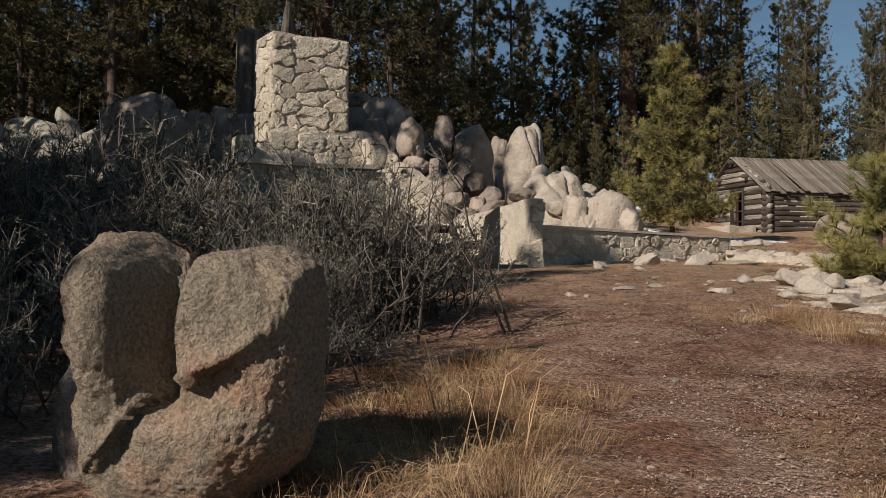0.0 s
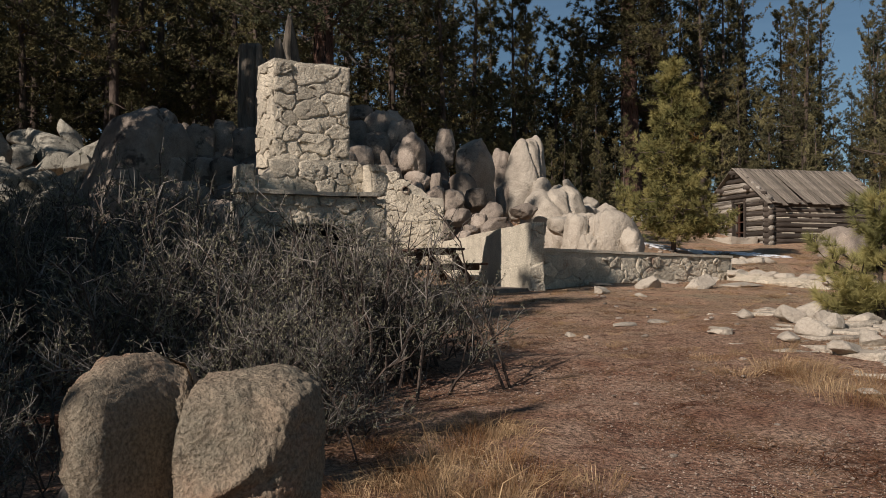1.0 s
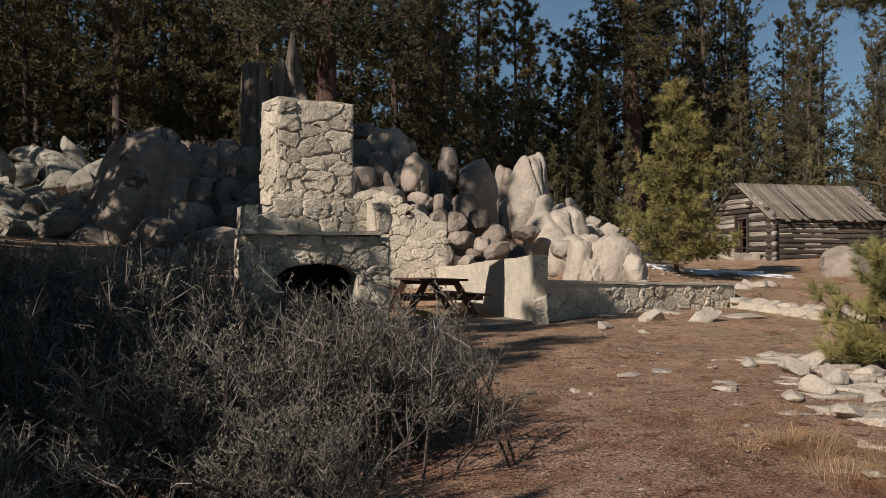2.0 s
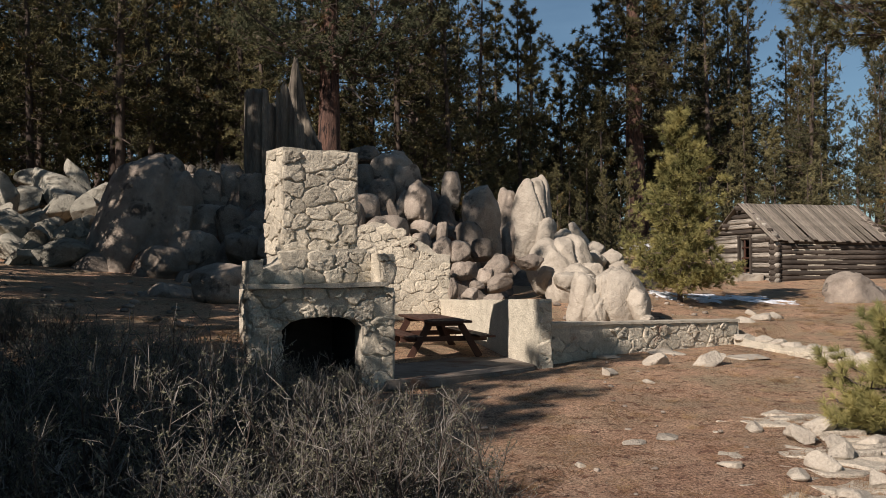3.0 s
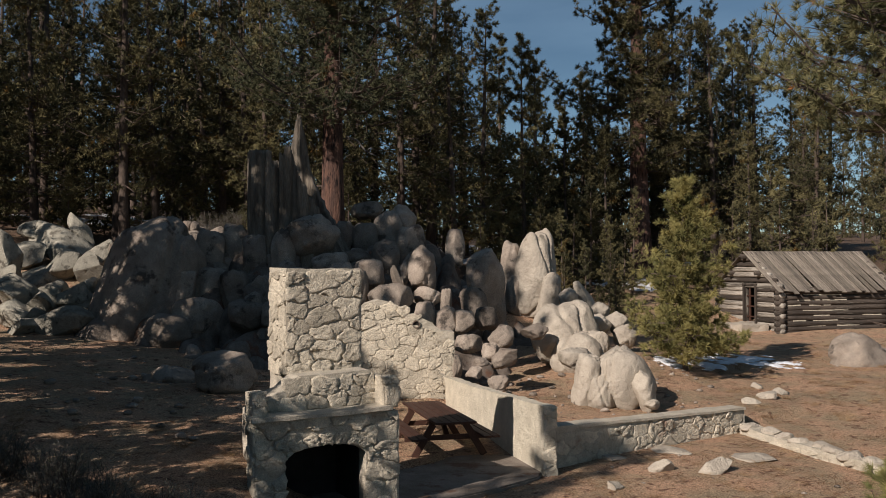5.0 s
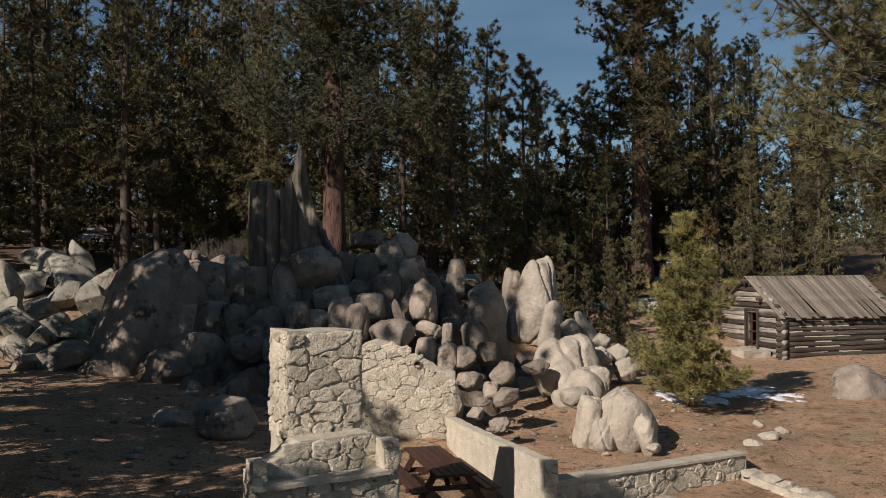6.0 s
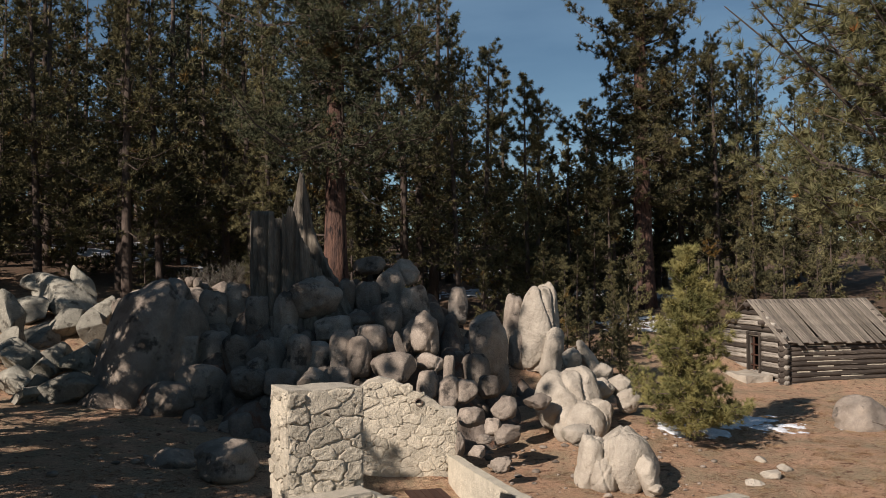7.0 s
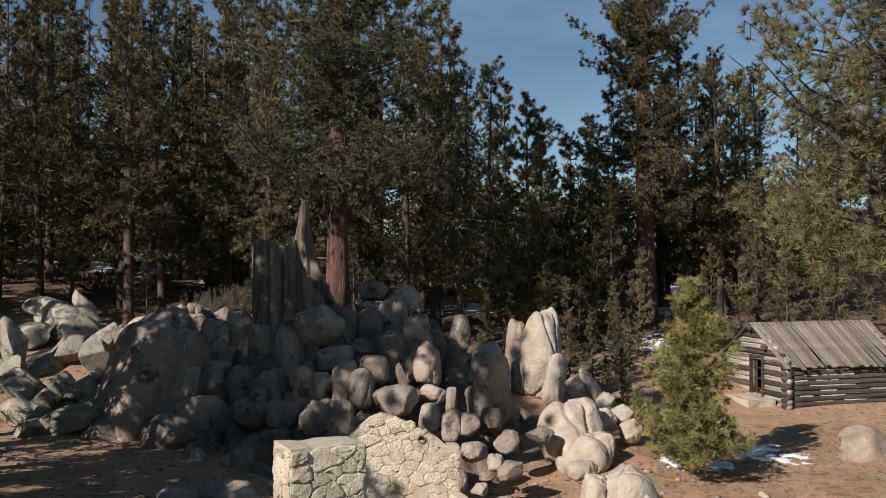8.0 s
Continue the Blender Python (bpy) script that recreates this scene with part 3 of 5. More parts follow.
CAB_TURN = math.degrees(math.atan2(0.263, 0.965))
cab = empty("log_cabin", place(13.55, 38.6, 2.3, CAB_TURN), "weathered log cabin with a plank roof and open doorway", "cabin")
LEN, WID, WALL_H, RISE = 5.5, 4.6, 1.95, 1.5
DOOR_Y0, DOOR_Y1 = 1.6, 2.5  # along the gable, from the near corner
rnd = np.random.default_rng(8)
courses = 9
for i in range(courses):
    z, r = 0.13 + i * 0.215, 0.118
    pale = PALE_LOG if i in (2, 5, 7) else LOG
    log(cab, LEN + 0.5, r, pose(LEN / 2, 0.0, z, 0, 90 + rnd.uniform(-0.5, 0.5)), LOG, 100 + i)
    log(cab, LEN + 0.5, r, pose(LEN / 2, WID, z, 0, 90), LOG, 120 + i)
    log(cab, WID + 0.4, r, pose(LEN, WID / 2, z + 0.1, 90), LOG, 140 + i)
    if z + 0.1 < 0.5:
        log(cab, WID + 0.4, r, pose(0, WID / 2, z + 0.1, 90), PALE_LOG, 160 + i)
    else:
        log(cab, DOOR_Y0 + 0.2, r, pose(0, DOOR_Y0 / 2 - 0.1, z + 0.1, 90), PALE_LOG if i % 2 else LOG, 170 + i)
        log(cab, WID - DOOR_Y1 + 0.2, r, pose(0, (WID + DOOR_Y1) / 2 + 0.1, z + 0.1, 90), PALE_LOG if i % 3 else LOG, 180 + i)
    if i < courses - 1:
        for k in range(4):
            if rnd.random() < 0.75:
                a = rnd.uniform(0, LEN - 1.4)
                part("chinking", box(a, -0.075, z + 0.085, a + rnd.uniform(0.3, 1.2), -0.02, z + 0.13, rough=0.02, cuts=3, seed=i + k), PLASTER, cab)
        part("chinking_core", box(0.0, -0.04, z + 0.06, LEN, 0.04, z + 0.155, rough=0.01, cuts=2, seed=i), LOG, cab)
for k in range(6):
    f = (k + 0.3) / 6.3
    w = (WID + 0.5) * (1 - f)
    log(cab, w, 0.115, pose(-0.02, WID / 2, WALL_H + 0.16 + k * 0.23, 90), PALE_LOG if k in (0, 2, 3) else LOG, 200 + k)
    log(cab, w, 0.115, pose(LEN, WID / 2, WALL_H + 0.16 + k * 0.23, 90), LOG, 220 + k)
for y, z in ((0.05, WALL_H + 0.03), (WID - 0.05, WALL_H + 0.03), (WID * 0.27, WALL_H + 0.7), (WID * 0.73, WALL_H + 0.7), (WID / 2, WALL_H + RISE - 0.06)):
    log(cab, LEN + 0.7, 0.1, pose(LEN / 2 - 0.05, y, z, 0, 90), LOG, int(300 + z * 10), "purlin")
slope = math.degrees(math.atan2(RISE, WID / 2))
boards = 26
for s in (-1, 1):
    for i in range(boards):
        x = -0.3 + (LEN + 0.6) * i / boards
        wid = (LEN + 0.6) / boards * 0.95
        run_len = math.hypot(RISE, WID / 2) + rnd.uniform(0.3, 0.48)
        b = part("roof_board", box(0, 0, 0, wid, run_len, 0.028, rough=0.006, cuts=2, seed=i + 40 * s), ROOF_BOARD, cab)
        base = pose(x, WID / 2, WALL_H + RISE + 0.12 + rnd.uniform(-0.008, 0.02), 0, 0, 0)
        b.matrix_local = base @ (pose(0, 0, 0, -slope + rnd.uniform(-0.8, 0.8), 0, rnd.uniform(-1.5, 1.5)) if s > 0 else pose(wid, 0, 0, 0, 0, 180) @ pose(0, 0, 0, -slope + rnd.uniform(-0.8, 0.8), 0, rnd.uniform(-1.5, 1.5)))
frame_part = empty("door_frame", Matrix(), "grey plank door frame", "")
frame_part.parent = cab
frame_part.matrix_local = Matrix()
for y in (DOOR_Y0, DOOR_Y1):
    part("jamb", box(-0.17, y - 0.06, 0.42, 0.12, y + 0.06, 2.1, 0.008), LOG, frame_part)
part("lintel", box(-0.17, DOOR_Y0 - 0.1, 2.1, 0.12, DOOR_Y1 + 0.1, 2.2, 0.008), LOG, frame_part)
for z in (0.75, 1.2, 1.65):
    part("rail", box(-0.03, DOOR_Y0 + 0.06, z - 0.03, 0.03, DOOR_Y1 - 0.06, z + 0.03, 0.006), TABLE_WOOD, frame_part)
part("stile", box(-0.03, DOOR_Y1 - 0.32, 0.42, 0.03, DOOR_Y1 - 0.24, 2.1, 0.006), TABLE_WOOD, frame_part)
part("door_step", box(-1.5, 0.5, -0.3, -0.2, 3.9, 0.5, rough=0.09, cuts=5, seed=70), PALE_LIT_GRANITE, cab, "pale rough stone doorstep")


# ---- boulders ----
def rock_mesh(seed, level=4, cuts=9, cut_lo=0.62, cut_hi=0.95, swell=0.22, fine=0.035, soft=0.85, square=2.0, cracks=2, upright=0.0, sharp=70):
    """A unit boulder: a ball, squared off, swollen by noise, sliced by joint planes, cleft and weathered. upright: how far the joints stand on end."""
    rnd = np.random.default_rng(seed)
    bm = bmesh.new()
    bmesh.ops.create_icosphere(bm, subdivisions=level, radius=1.0)
    v = np.array([p.co[:] for p in bm.verts])
    if square > 2:
        v = v / ((np.abs(v) ** square).sum(1) ** (1 / square))[:, None]
    for i, p in enumerate(v):
        q = Vector(p) * 1.1 + Vector((seed * 5.17, 0, 0))
        v[i] = p * (1 + swell * noise.noise(q))
    for k in range(cuts):
        n = rnd.normal(size=3)
        n[2] *= 1 - upright
        n /= np.linalg.norm(n)
        over = v @ n - rnd.uniform(cut_lo, cut_hi) * (1 + 0.12 * (square - 2))
        v -= np.outer(np.where(over > 0, over * soft, 0), n)
    for k in range(cracks):
        n = rnd.normal(size=3)
        n[2] *= 1 - upright
        n /= np.linalg.norm(n)
        bow = np.array([0.09 * noise.noise(Vector(p) * 1.7 + Vector((k * 9.1, seed, 0))) for p in v])
        d = np.abs(v @ n - rnd.uniform(-0.45, 0.45) + bow)
        v *= (1 - rnd.uniform(0.07, 0.13) * np.clip(1 - d / 0.085, 0, 1) ** 0.8)[:, None]
    for i, p in enumerate(v):
        q = Vector(p) * 3.2 + Vector((0, seed * 3.3, 0))
        v[i] = p * (1 + fine * noise.fractal(q, 0.75, 2.1, 5))
    for i, b in enumerate(bm.verts):
        b.co = v[i]
    me = bpy.data.meshes.new("boulder")
    for f in bm.faces:
        f.smooth = True
    for e in bm.edges:
        e.smooth = e.calc_face_angle(0) < radians(sharp)
    bm.to_mesh(me)
    bm.free()
    return me


ROUND = [rock_mesh(s, 4, 9, 0.7, 0.98, 0.22, 0.05, 0.8, 2.3, 2) for s in range(1, 7)]
BLOCKY = [rock_mesh(s, 4, 11, 0.6, 0.88, 0.16, 0.05, 0.92, 2.8, 3) for s in range(11, 17)]
PILLAR = [rock_mesh(s, 4, 8, 0.66, 0.92, 0.16, 0.05, 0.88, 2.9, 3, 0.75) for s in range(41, 48)]
ANGULAR = [rock_mesh(s, 4, 16, 0.42, 0.72, 0.1, 0.03, 1.0, 2.0, 1, sharp=17) for s in range(31, 37)]
SMALL = [rock_mesh(s, 2, 8, 0.6, 0.9, 0.2, 0.04, cracks=0) for s in range(21, 26)]
WHALE = rock_mesh(52, 5, 5, 0.8, 1.0, 0.2, 0.022, 0.8, 2.4, 2, 0.5)
DOME = [rock_mesh(s, 5, 7, 0.82, 1.0, 0.2, 0.025, 0.85, 2.3, 3, 0.4) for s in (57, 63)]
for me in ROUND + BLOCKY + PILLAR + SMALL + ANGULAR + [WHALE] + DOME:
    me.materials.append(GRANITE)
rock_turn = np.random.default_rng(77)


def boulder(x, y, z, w, d, h, kind=0, lean=0.0, turn=None, label="", group="boulder pile", pale=False):
    """A boulder centred at x, y, z with full width, depth and height; lean: degrees it tips to the right."""
    bank = (ROUND, PILLAR if h > 1.25 * w else BLOCKY, SMALL, ANGULAR, [WHALE], DOME)[kind]
    ob = new("boulder" if max(w, h) > 0.45 else "rock", bank[int(rock_turn.integers(len(bank)))])
    if kind == 3:
        w, d, h = w * 1.3, d * 1.3, h * 1.3
    if kind < 2:
        w, d, h = w * 0.93, d * 0.93, h * 0.95
    t = rock_turn.uniform(0, 360) if turn is None else turn
    ob.matrix_world = pose(x, y, z, 0, lean, 0) @ Matrix.Diagonal((w / 2, d / 2, h / 2, 1)) @ pose(0, 0, 0, 0, 0, t)
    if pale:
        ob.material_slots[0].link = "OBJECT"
        ob.material_slots[0].material = LICHEN_GRANITE if kind == 3 and x < -12 else PALE_LIT_GRANITE
    words = label or ("rounded grey granite boulder in the rock pile", "angular grey granite block in the rock pile", "small pale granite stone on the ground", "sharp-edged granite slab at the edge of the pile", "great dark boulder with a smooth sloping back", "large pale granite boulder with a smooth domed top")[kind]
    return tagged(ob, words, "boulder" if max(w, h) > 0.45 else "rock", group)

# the pile, from its edge beside the path round to the pale boulders
boulder(-10.6, 31.6, 3.75, 3.9, 4.2, 6.5, 4, 20, 30, label="great shaded boulder leaning at the edge of the pile")
boulder(-11.3, 30.0, 2.5, 2.6, 2.2, 2.3, 0, 20)
boulder(-15.29, 36.92, 5.85, 3.84, 3.07, 1.92, 3, 28, label="lichen-covered flat slab tilted on the rocks", pale=True)
boulder(-15.03, 37.13, 6.74, 0.74, 0.44, 1.63, 3, -20, pale=True)
boulder(-16.62, 38.08, 6.54, 2.40, 1.92, 1.07, 3, 10, pale=True)
boulder(-15.49, 34.49, 4.65, 1.81, 1.63, 1.57, 3, 0, pale=True)
boulder(-12.35, 29.76, 3.58, 2.19, 1.53, 1.29, 3, -12, pale=True)
boulder(-12.98, 31.42, 4.24, 1.76, 1.41, 0.84, 3, -22, pale=True)
boulder(-12.61, 32.25, 4.63, 1.02, 0.82, 0.77, 3, 0, pale=True)
boulder(-14.55, 30.91, 4.40, 1.52, 1.37, 1.30, 3, 0, pale=True)
boulder(-16.16, 33.29, 5.47, 1.06, 0.95, 2.35, 3, 0, pale=True)
boulder(-13.63, 30.26, 4.07, 1.07, 0.85, 0.85, 3, 0, pale=True)
boulder(-14.35, 29.90, 3.82, 1.47, 1.32, 0.84, 3, 0, pale=True)
boulder(-13.83, 29.30, 3.23, 1.84, 1.66, 0.61, 3, -25, pale=True)
boulder(-11.93, 34.43, 6.00, 1.79, 1.43, 1.46, 1, 0)
boulder(-12.70, 34.66, 5.75, 0.68, 0.55, 1.02, 1, -10)
boulder(-10.56, 35.14, 6.75, 0.46, 0.46, 0.55, 0, 0)
boulder(-10.23, 35.33, 6.83, 0.42, 0.42, 0.51, 0, 0)
boulder(-9.87, 35.11, 6.77, 0.37, 0.37, 0.55, 0, 0)
boulder(-9.70, 35.55, 6.62, 0.51, 0.51, 0.51, 1, 0)
boulder(-9.18, 35.75, 6.53, 0.84, 0.84, 0.70, 1, 0)
boulder(-10.01, 34.91, 5.95, 1.14, 1.03, 1.48, 1, 0)
boulder(-8.68, 32.92, 5.60, 1.33, 1.06, 2.04, 1, 0)
boulder(-7.94, 33.46, 5.75, 1.09, 0.87, 2.19, 1, 0)
boulder(-7.80, 33.57, 6.41, 1.01, 0.91, 0.53, 0, 0)
boulder(-6.91, 32.31, 5.56, 1.31, 1.05, 1.90, 1, 0)
boulder(-5.86, 31.85, 5.50, 1.04, 0.83, 2.29, 1, 0)
boulder(-6.33, 30.94, 4.38, 1.41, 1.13, 1.41, 1, 0)
boulder(-4.87, 32.02, 6.37, 1.91, 1.72, 1.58, 0, 0)
boulder(-3.38, 35.85, 7.44, 1.45, 1.16, 0.79, 0, -8, label="pale rounded cap rock perched on the pile")
boulder(-2.15, 36.38, 7.20, 1.42, 1.28, 1.19, 1, 0)
boulder(-4.05, 33.69, 6.26, 0.79, 0.64, 1.46, 1, 5)
boulder(-3.23, 33.66, 6.03, 1.10, 0.88, 1.76, 1, 0)
boulder(-2.44, 34.08, 6.41, 1.16, 0.93, 1.87, 1, 0)
boulder(-4.19, 31.43, 5.27, 1.59, 1.43, 1.06, 0, -10)
boulder(-3.33, 31.78, 5.56, 1.04, 0.93, 0.75, 0, 0)
boulder(-2.37, 31.77, 5.40, 1.12, 0.90, 1.66, 0, 0)
boulder(-1.55, 32.71, 5.80, 1.28, 1.02, 1.92, 1, 0)
boulder(-1.05, 30.56, 5.19, 1.08, 0.86, 1.68, 0, 0, label="egg-shaped granite boulder standing in the pile")
boulder(-0.87, 30.06, 4.31, 0.98, 0.88, 0.78, 1, 0)
boulder(-1.86, 30.09, 4.79, 0.36, 0.28, 1.11, 0, -18)
boulder(-1.60, 30.71, 5.16, 0.44, 0.35, 1.13, 0, 12)
boulder(0.03, 34.19, 5.93, 0.81, 0.64, 1.48, 1, 0)
boulder(0.98, 31.37, 4.85, 1.45, 1.24, 2.35, 0, 0, label="tall domed granite boulder")
boulder(1.25, 31.60, 4.09, 1.24, 0.99, 2.27, 0, 0)
boulder(0.56, 30.24, 3.91, 0.99, 0.79, 1.38, 1, 0)
boulder(-0.26, 29.90, 4.04, 0.43, 0.35, 1.18, 1, 0)
boulder(3.2, 36.75, 4.95, 1.75, 1.25, 3.7, 5, 5, 60, label="tall pale weathered granite pillar", pale=True)
boulder(3.65, 36.2, 4.0, 1.0, 0.96, 2.2, 1, 8, pale=True)
boulder(2.29, 37.14, 5.1, 1.0, 1.0, 2.4, 1, 0)
boulder(2.47, 36.87, 4.1, 1.2, 1.1, 1.8, 1, 0)
boulder(4.09, 33.21, 4.04, 0.78, 0.70, 1.00, 0, 0, pale=True)
boulder(4.74, 33.64, 4.10, 0.57, 0.46, 1.46, 1, -30, pale=True)
boulder(5.10, 32.71, 3.66, 0.77, 0.69, 0.77, 0, 0, pale=True)
boulder(5.55, 31.77, 3.39, 1.00, 0.90, 0.79, 1, -10, pale=True)
boulder(5.74, 31.22, 2.91, 0.82, 0.73, 0.90, 0, 0, pale=True)
boulder(4.80, 31.28, 3.29, 1.02, 0.92, 0.82, 0, 0, pale=True)
boulder(3.60, 30.17, 3.1, 2.2, 1.95, 2.15, 5, 0, 40, label="large pale granite boulder beside the path", pale=True)
boulder(3.9, 29.27, 2.45, 1.75, 1.6, 1.5, 5, 8, 200, pale=True)
boulder(4.45, 29.24, 2.70, 0.88, 0.79, 1.15, 1, 0, pale=True)
boulder(3.5, 24.75, 2.2, 0.85, 0.95, 1.65, 1, 10, pale=True)
boulder(4.45, 24.85, 2.2, 1.75, 1.5, 1.85, 5, 0, 120, label="pale rounded granite boulder with deep clefts", pale=True)
boulder(4.90, 24.06, 2.04, 0.66, 0.53, 1.16, 0, -12, pale=True)
boulder(5.04, 23.82, 1.74, 0.44, 0.39, 0.28, 0, 0, pale=True)
boulder(3.85, 24.5, 1.95, 0.9, 0.8, 1.0, 5, 0, 310, pale=True)
boulder(3.41, 26.28, 2.67, 1.03, 0.92, 0.68, 0, 0, pale=True)
boulder(0.39, 27.45, 2.98, 0.93, 0.84, 0.64, 0, 0)
boulder(1.03, 26.77, 2.83, 0.63, 0.57, 0.53, 1, 0)
boulder(1.41, 26.47, 2.69, 1.00, 0.90, 0.62, 1, -15)
boulder(1.43, 28.23, 3.17, 0.85, 0.76, 0.81, 1, 0)
boulder(2.45, 28.75, 3.26, 0.94, 0.84, 0.56, 1, 0)
boulder(0.02, 26.10, 2.43, 0.41, 0.33, 0.75, 1, 0)
boulder(1.15, 24.67, 2.18, 0.65, 0.58, 0.42, 1, -10)
boulder(0.52, 25.55, 2.36, 0.57, 0.51, 0.40, 1, 0)
boulder(0.72, 26.14, 2.58, 0.51, 0.46, 0.34, 1, 0)
boulder(-4.64, 30.32, 4.46, 1.19, 1.07, 1.19, 0, 0)
boulder(-3.67, 29.74, 4.53, 1.01, 0.81, 1.75, 1, 0)
boulder(-3.11, 29.51, 4.56, 0.89, 0.71, 1.35, 1, 0)
boulder(-2.83, 30.52, 4.99, 1.19, 1.07, 1.19, 0, 0)
boulder(-2.01, 29.31, 4.18, 1.52, 1.37, 1.14, 0, 0)
boulder(-5.13, 29.83, 4.52, 0.97, 0.78, 1.56, 1, 0)
boulder(-4.40, 28.75, 3.82, 1.31, 1.18, 1.12, 1, 0)
boulder(-3.69, 28.60, 3.75, 1.12, 1.01, 1.30, 1, 0)
boulder(-0.25, 28.82, 3.53, 0.83, 0.75, 1.13, 0, 0)
boulder(-0.95, 29.03, 3.67, 0.83, 0.75, 1.14, 0, 0)
boulder(0.27, 28.82, 3.53, 0.83, 0.75, 0.83, 0, 0)
boulder(0.98, 29.23, 3.63, 0.84, 0.76, 0.84, 0, 0)
boulder(-8.21, 31.39, 4.52, 1.43, 1.29, 1.63, 0, 0)
boulder(-9.08, 30.67, 4.41, 1.00, 0.90, 1.60, 1, 10)
boulder(-7.36, 30.89, 4.38, 1.21, 0.97, 1.61, 1, 0)
boulder(-6.71, 29.82, 3.65, 1.55, 1.39, 1.16, 0, 0)
boulder(-5.59, 29.56, 3.69, 1.35, 1.21, 1.15, 0, 0)
boulder(-8.39, 30.07, 3.62, 1.75, 1.58, 1.36, 0, 0)
boulder(-9.11, 29.46, 3.19, 1.72, 1.55, 1.34, 0, 0)
boulder(-10.26, 30.36, 4.44, 0.60, 0.54, 0.60, 0, 0)
boulder(-16.72, 35.98, 5.67, 1.77, 1.59, 1.51, 3, 20, pale=True)
boulder(-14.97, 34.96, 5.12, 1.72, 1.55, 1.23, 3, -20, pale=True)
boulder(-13.77, 31.92, 4.36, 1.57, 1.41, 1.34, 3, 15, pale=True)
boulder(-12.80, 31.86, 3.98, 1.34, 1.21, 1.34, 3, 0, pale=True)
boulder(-13.76, 30.26, 3.50, 1.70, 1.53, 1.06, 3, 10, pale=True)
boulder(-13.50, 34.39, 5.17, 1.45, 1.31, 1.45, 3, 0, pale=True)
boulder(-15.76, 32.37, 4.69, 1.37, 1.23, 1.37, 3, 0, pale=True)
boulder(-13.38, 34.76, 5.54, 0.98, 0.88, 1.47, 3, 10, pale=True)
boulder(-5.71, 22.97, 2.66, 1.75, 1.57, 1.16, 0, 0, label="smooth rounded boulder lying in the shade")
boulder(-7.56, 24.38, 2.26, 1.42, 1.28, 0.95, 0, 0)
boulder(-6.12, 21.77, 1.86, 0.99, 0.89, 0.48, 0, 0)
boulder(14.08, 32.10, 2.15, 2.49, 1.99, 1.87, 1, 0, label="broad grey boulder beside the cabin")


# the mass of rounded rocks under and between the boulders
def pile_shape(X, Y):
    crest = np.interp(X, [-14, -12.5, -11, -8, -5, -2, 0, 1.5, 3, 4.5], [0.6, 1.4, 2.6, 4.0, 4.9, 4.6, 3.6, 2.0, 1.0, 0.2])
    start = np.interp(X, [-14, -11, -6, -3, 0, 2, 4.5], [29.5, 27.2, 26.6, 26.6, 27.0, 28.5, 31])
    return 0.7 + crest * smooth(0, 1, (Y - start) / 7.5) ** 0.85 + 0.08 * np.maximum(0, -X - 3) - 3.0 * smooth(37, 39.5, Y), start


wedged = np.random.default_rng(29)
for i in range(120):
    x, y = wedged.uniform(-9.8, 1.6), wedged.uniform(27.6, 34.6)
    z, near = pile_shape(x, y)
    if y > near + 0.8:
        w = wedged.uniform(0.45, 1.0)
        boulder(x, y, float(z) + wedged.uniform(0.35, 0.85), w, w * 0.9, w * wedged.uniform(0.75, 1.5), int(wedged.choice([0, 1])), wedged.uniform(-14, 14), label="middling granite rock wedged in the pile")


def rock_mass():
    rnd = np.random.default_rng(17)
    xs, ys = np.arange(-14.2, 4.6, 0.085), np.arange(25.8, 39.5, 0.085)
    X, Y = np.meshgrid(xs, ys)
    Z, start = pile_shape(X, Y)
    best, tops = np.full(X.shape, -9.0), []
    for gx in np.arange(-14.5, 5, 0.82):
        for gy in np.arange(25.5, 39.5, 0.85):
            tops.append((gx + rnd.uniform(-0.5, 0.5), gy + rnd.uniform(-0.5, 0.5), rnd.uniform(0.36, 0.62), rnd.uniform(0.3, 1.5), rnd.uniform(0.8, 1.3), rnd.uniform(-0.5, 0.5)))
    for cx, cy, r, h, stretch, tilt in tops:
        dx, dy = X - cx, (Y - cy) / stretch
        d = (np.abs(dx) ** 2.4 + np.abs(dy) ** 2.4) ** (1 / 2.4) / r
        best = np.maximum(best, np.where(d < 1, h * (np.clip(1 - d ** 2.6, 0, 1) ** 0.38) + tilt * dx * (1 - d) - 0.1, -0.5))
    Z = Z + best
    edge = smooth(0, 0.16, (Y - start) / 7.5) * smooth(-14.0, -12.6, X) * smooth(4.5, 3.2, X)
    Z = Z * edge + (height(X, Y) - 0.7) * (1 - edge)
    v = np.stack([X, Y, Z], -1).reshape(-1, 3)
    for i, p in enumerate(v):
        q = Vector(p)
        v[i] = p + np.array(noise.noise_vector(q * 1.3)) * 0.12 + np.array(noise.noise_vector(q * 4.5)) * 0.035
    w = len(xs)
    i, j = np.meshgrid(np.arange(len(ys) - 1), np.arange(w - 1), indexing="ij")
    a = (i * w + j).ravel()
    f = np.concatenate([np.stack([a, a + 1, a + w + 1], -1), np.stack([a, a + w + 1, a + w], -1)])
    tagged(part_me("rock_pile", tri_mesh("rock_pile", v, f, True), GAP_SHADE_GRANITE), "heaped rounded granite rocks, gap shade and red needles in their colour", "rock pile", kind="stuff")


rock_mass()


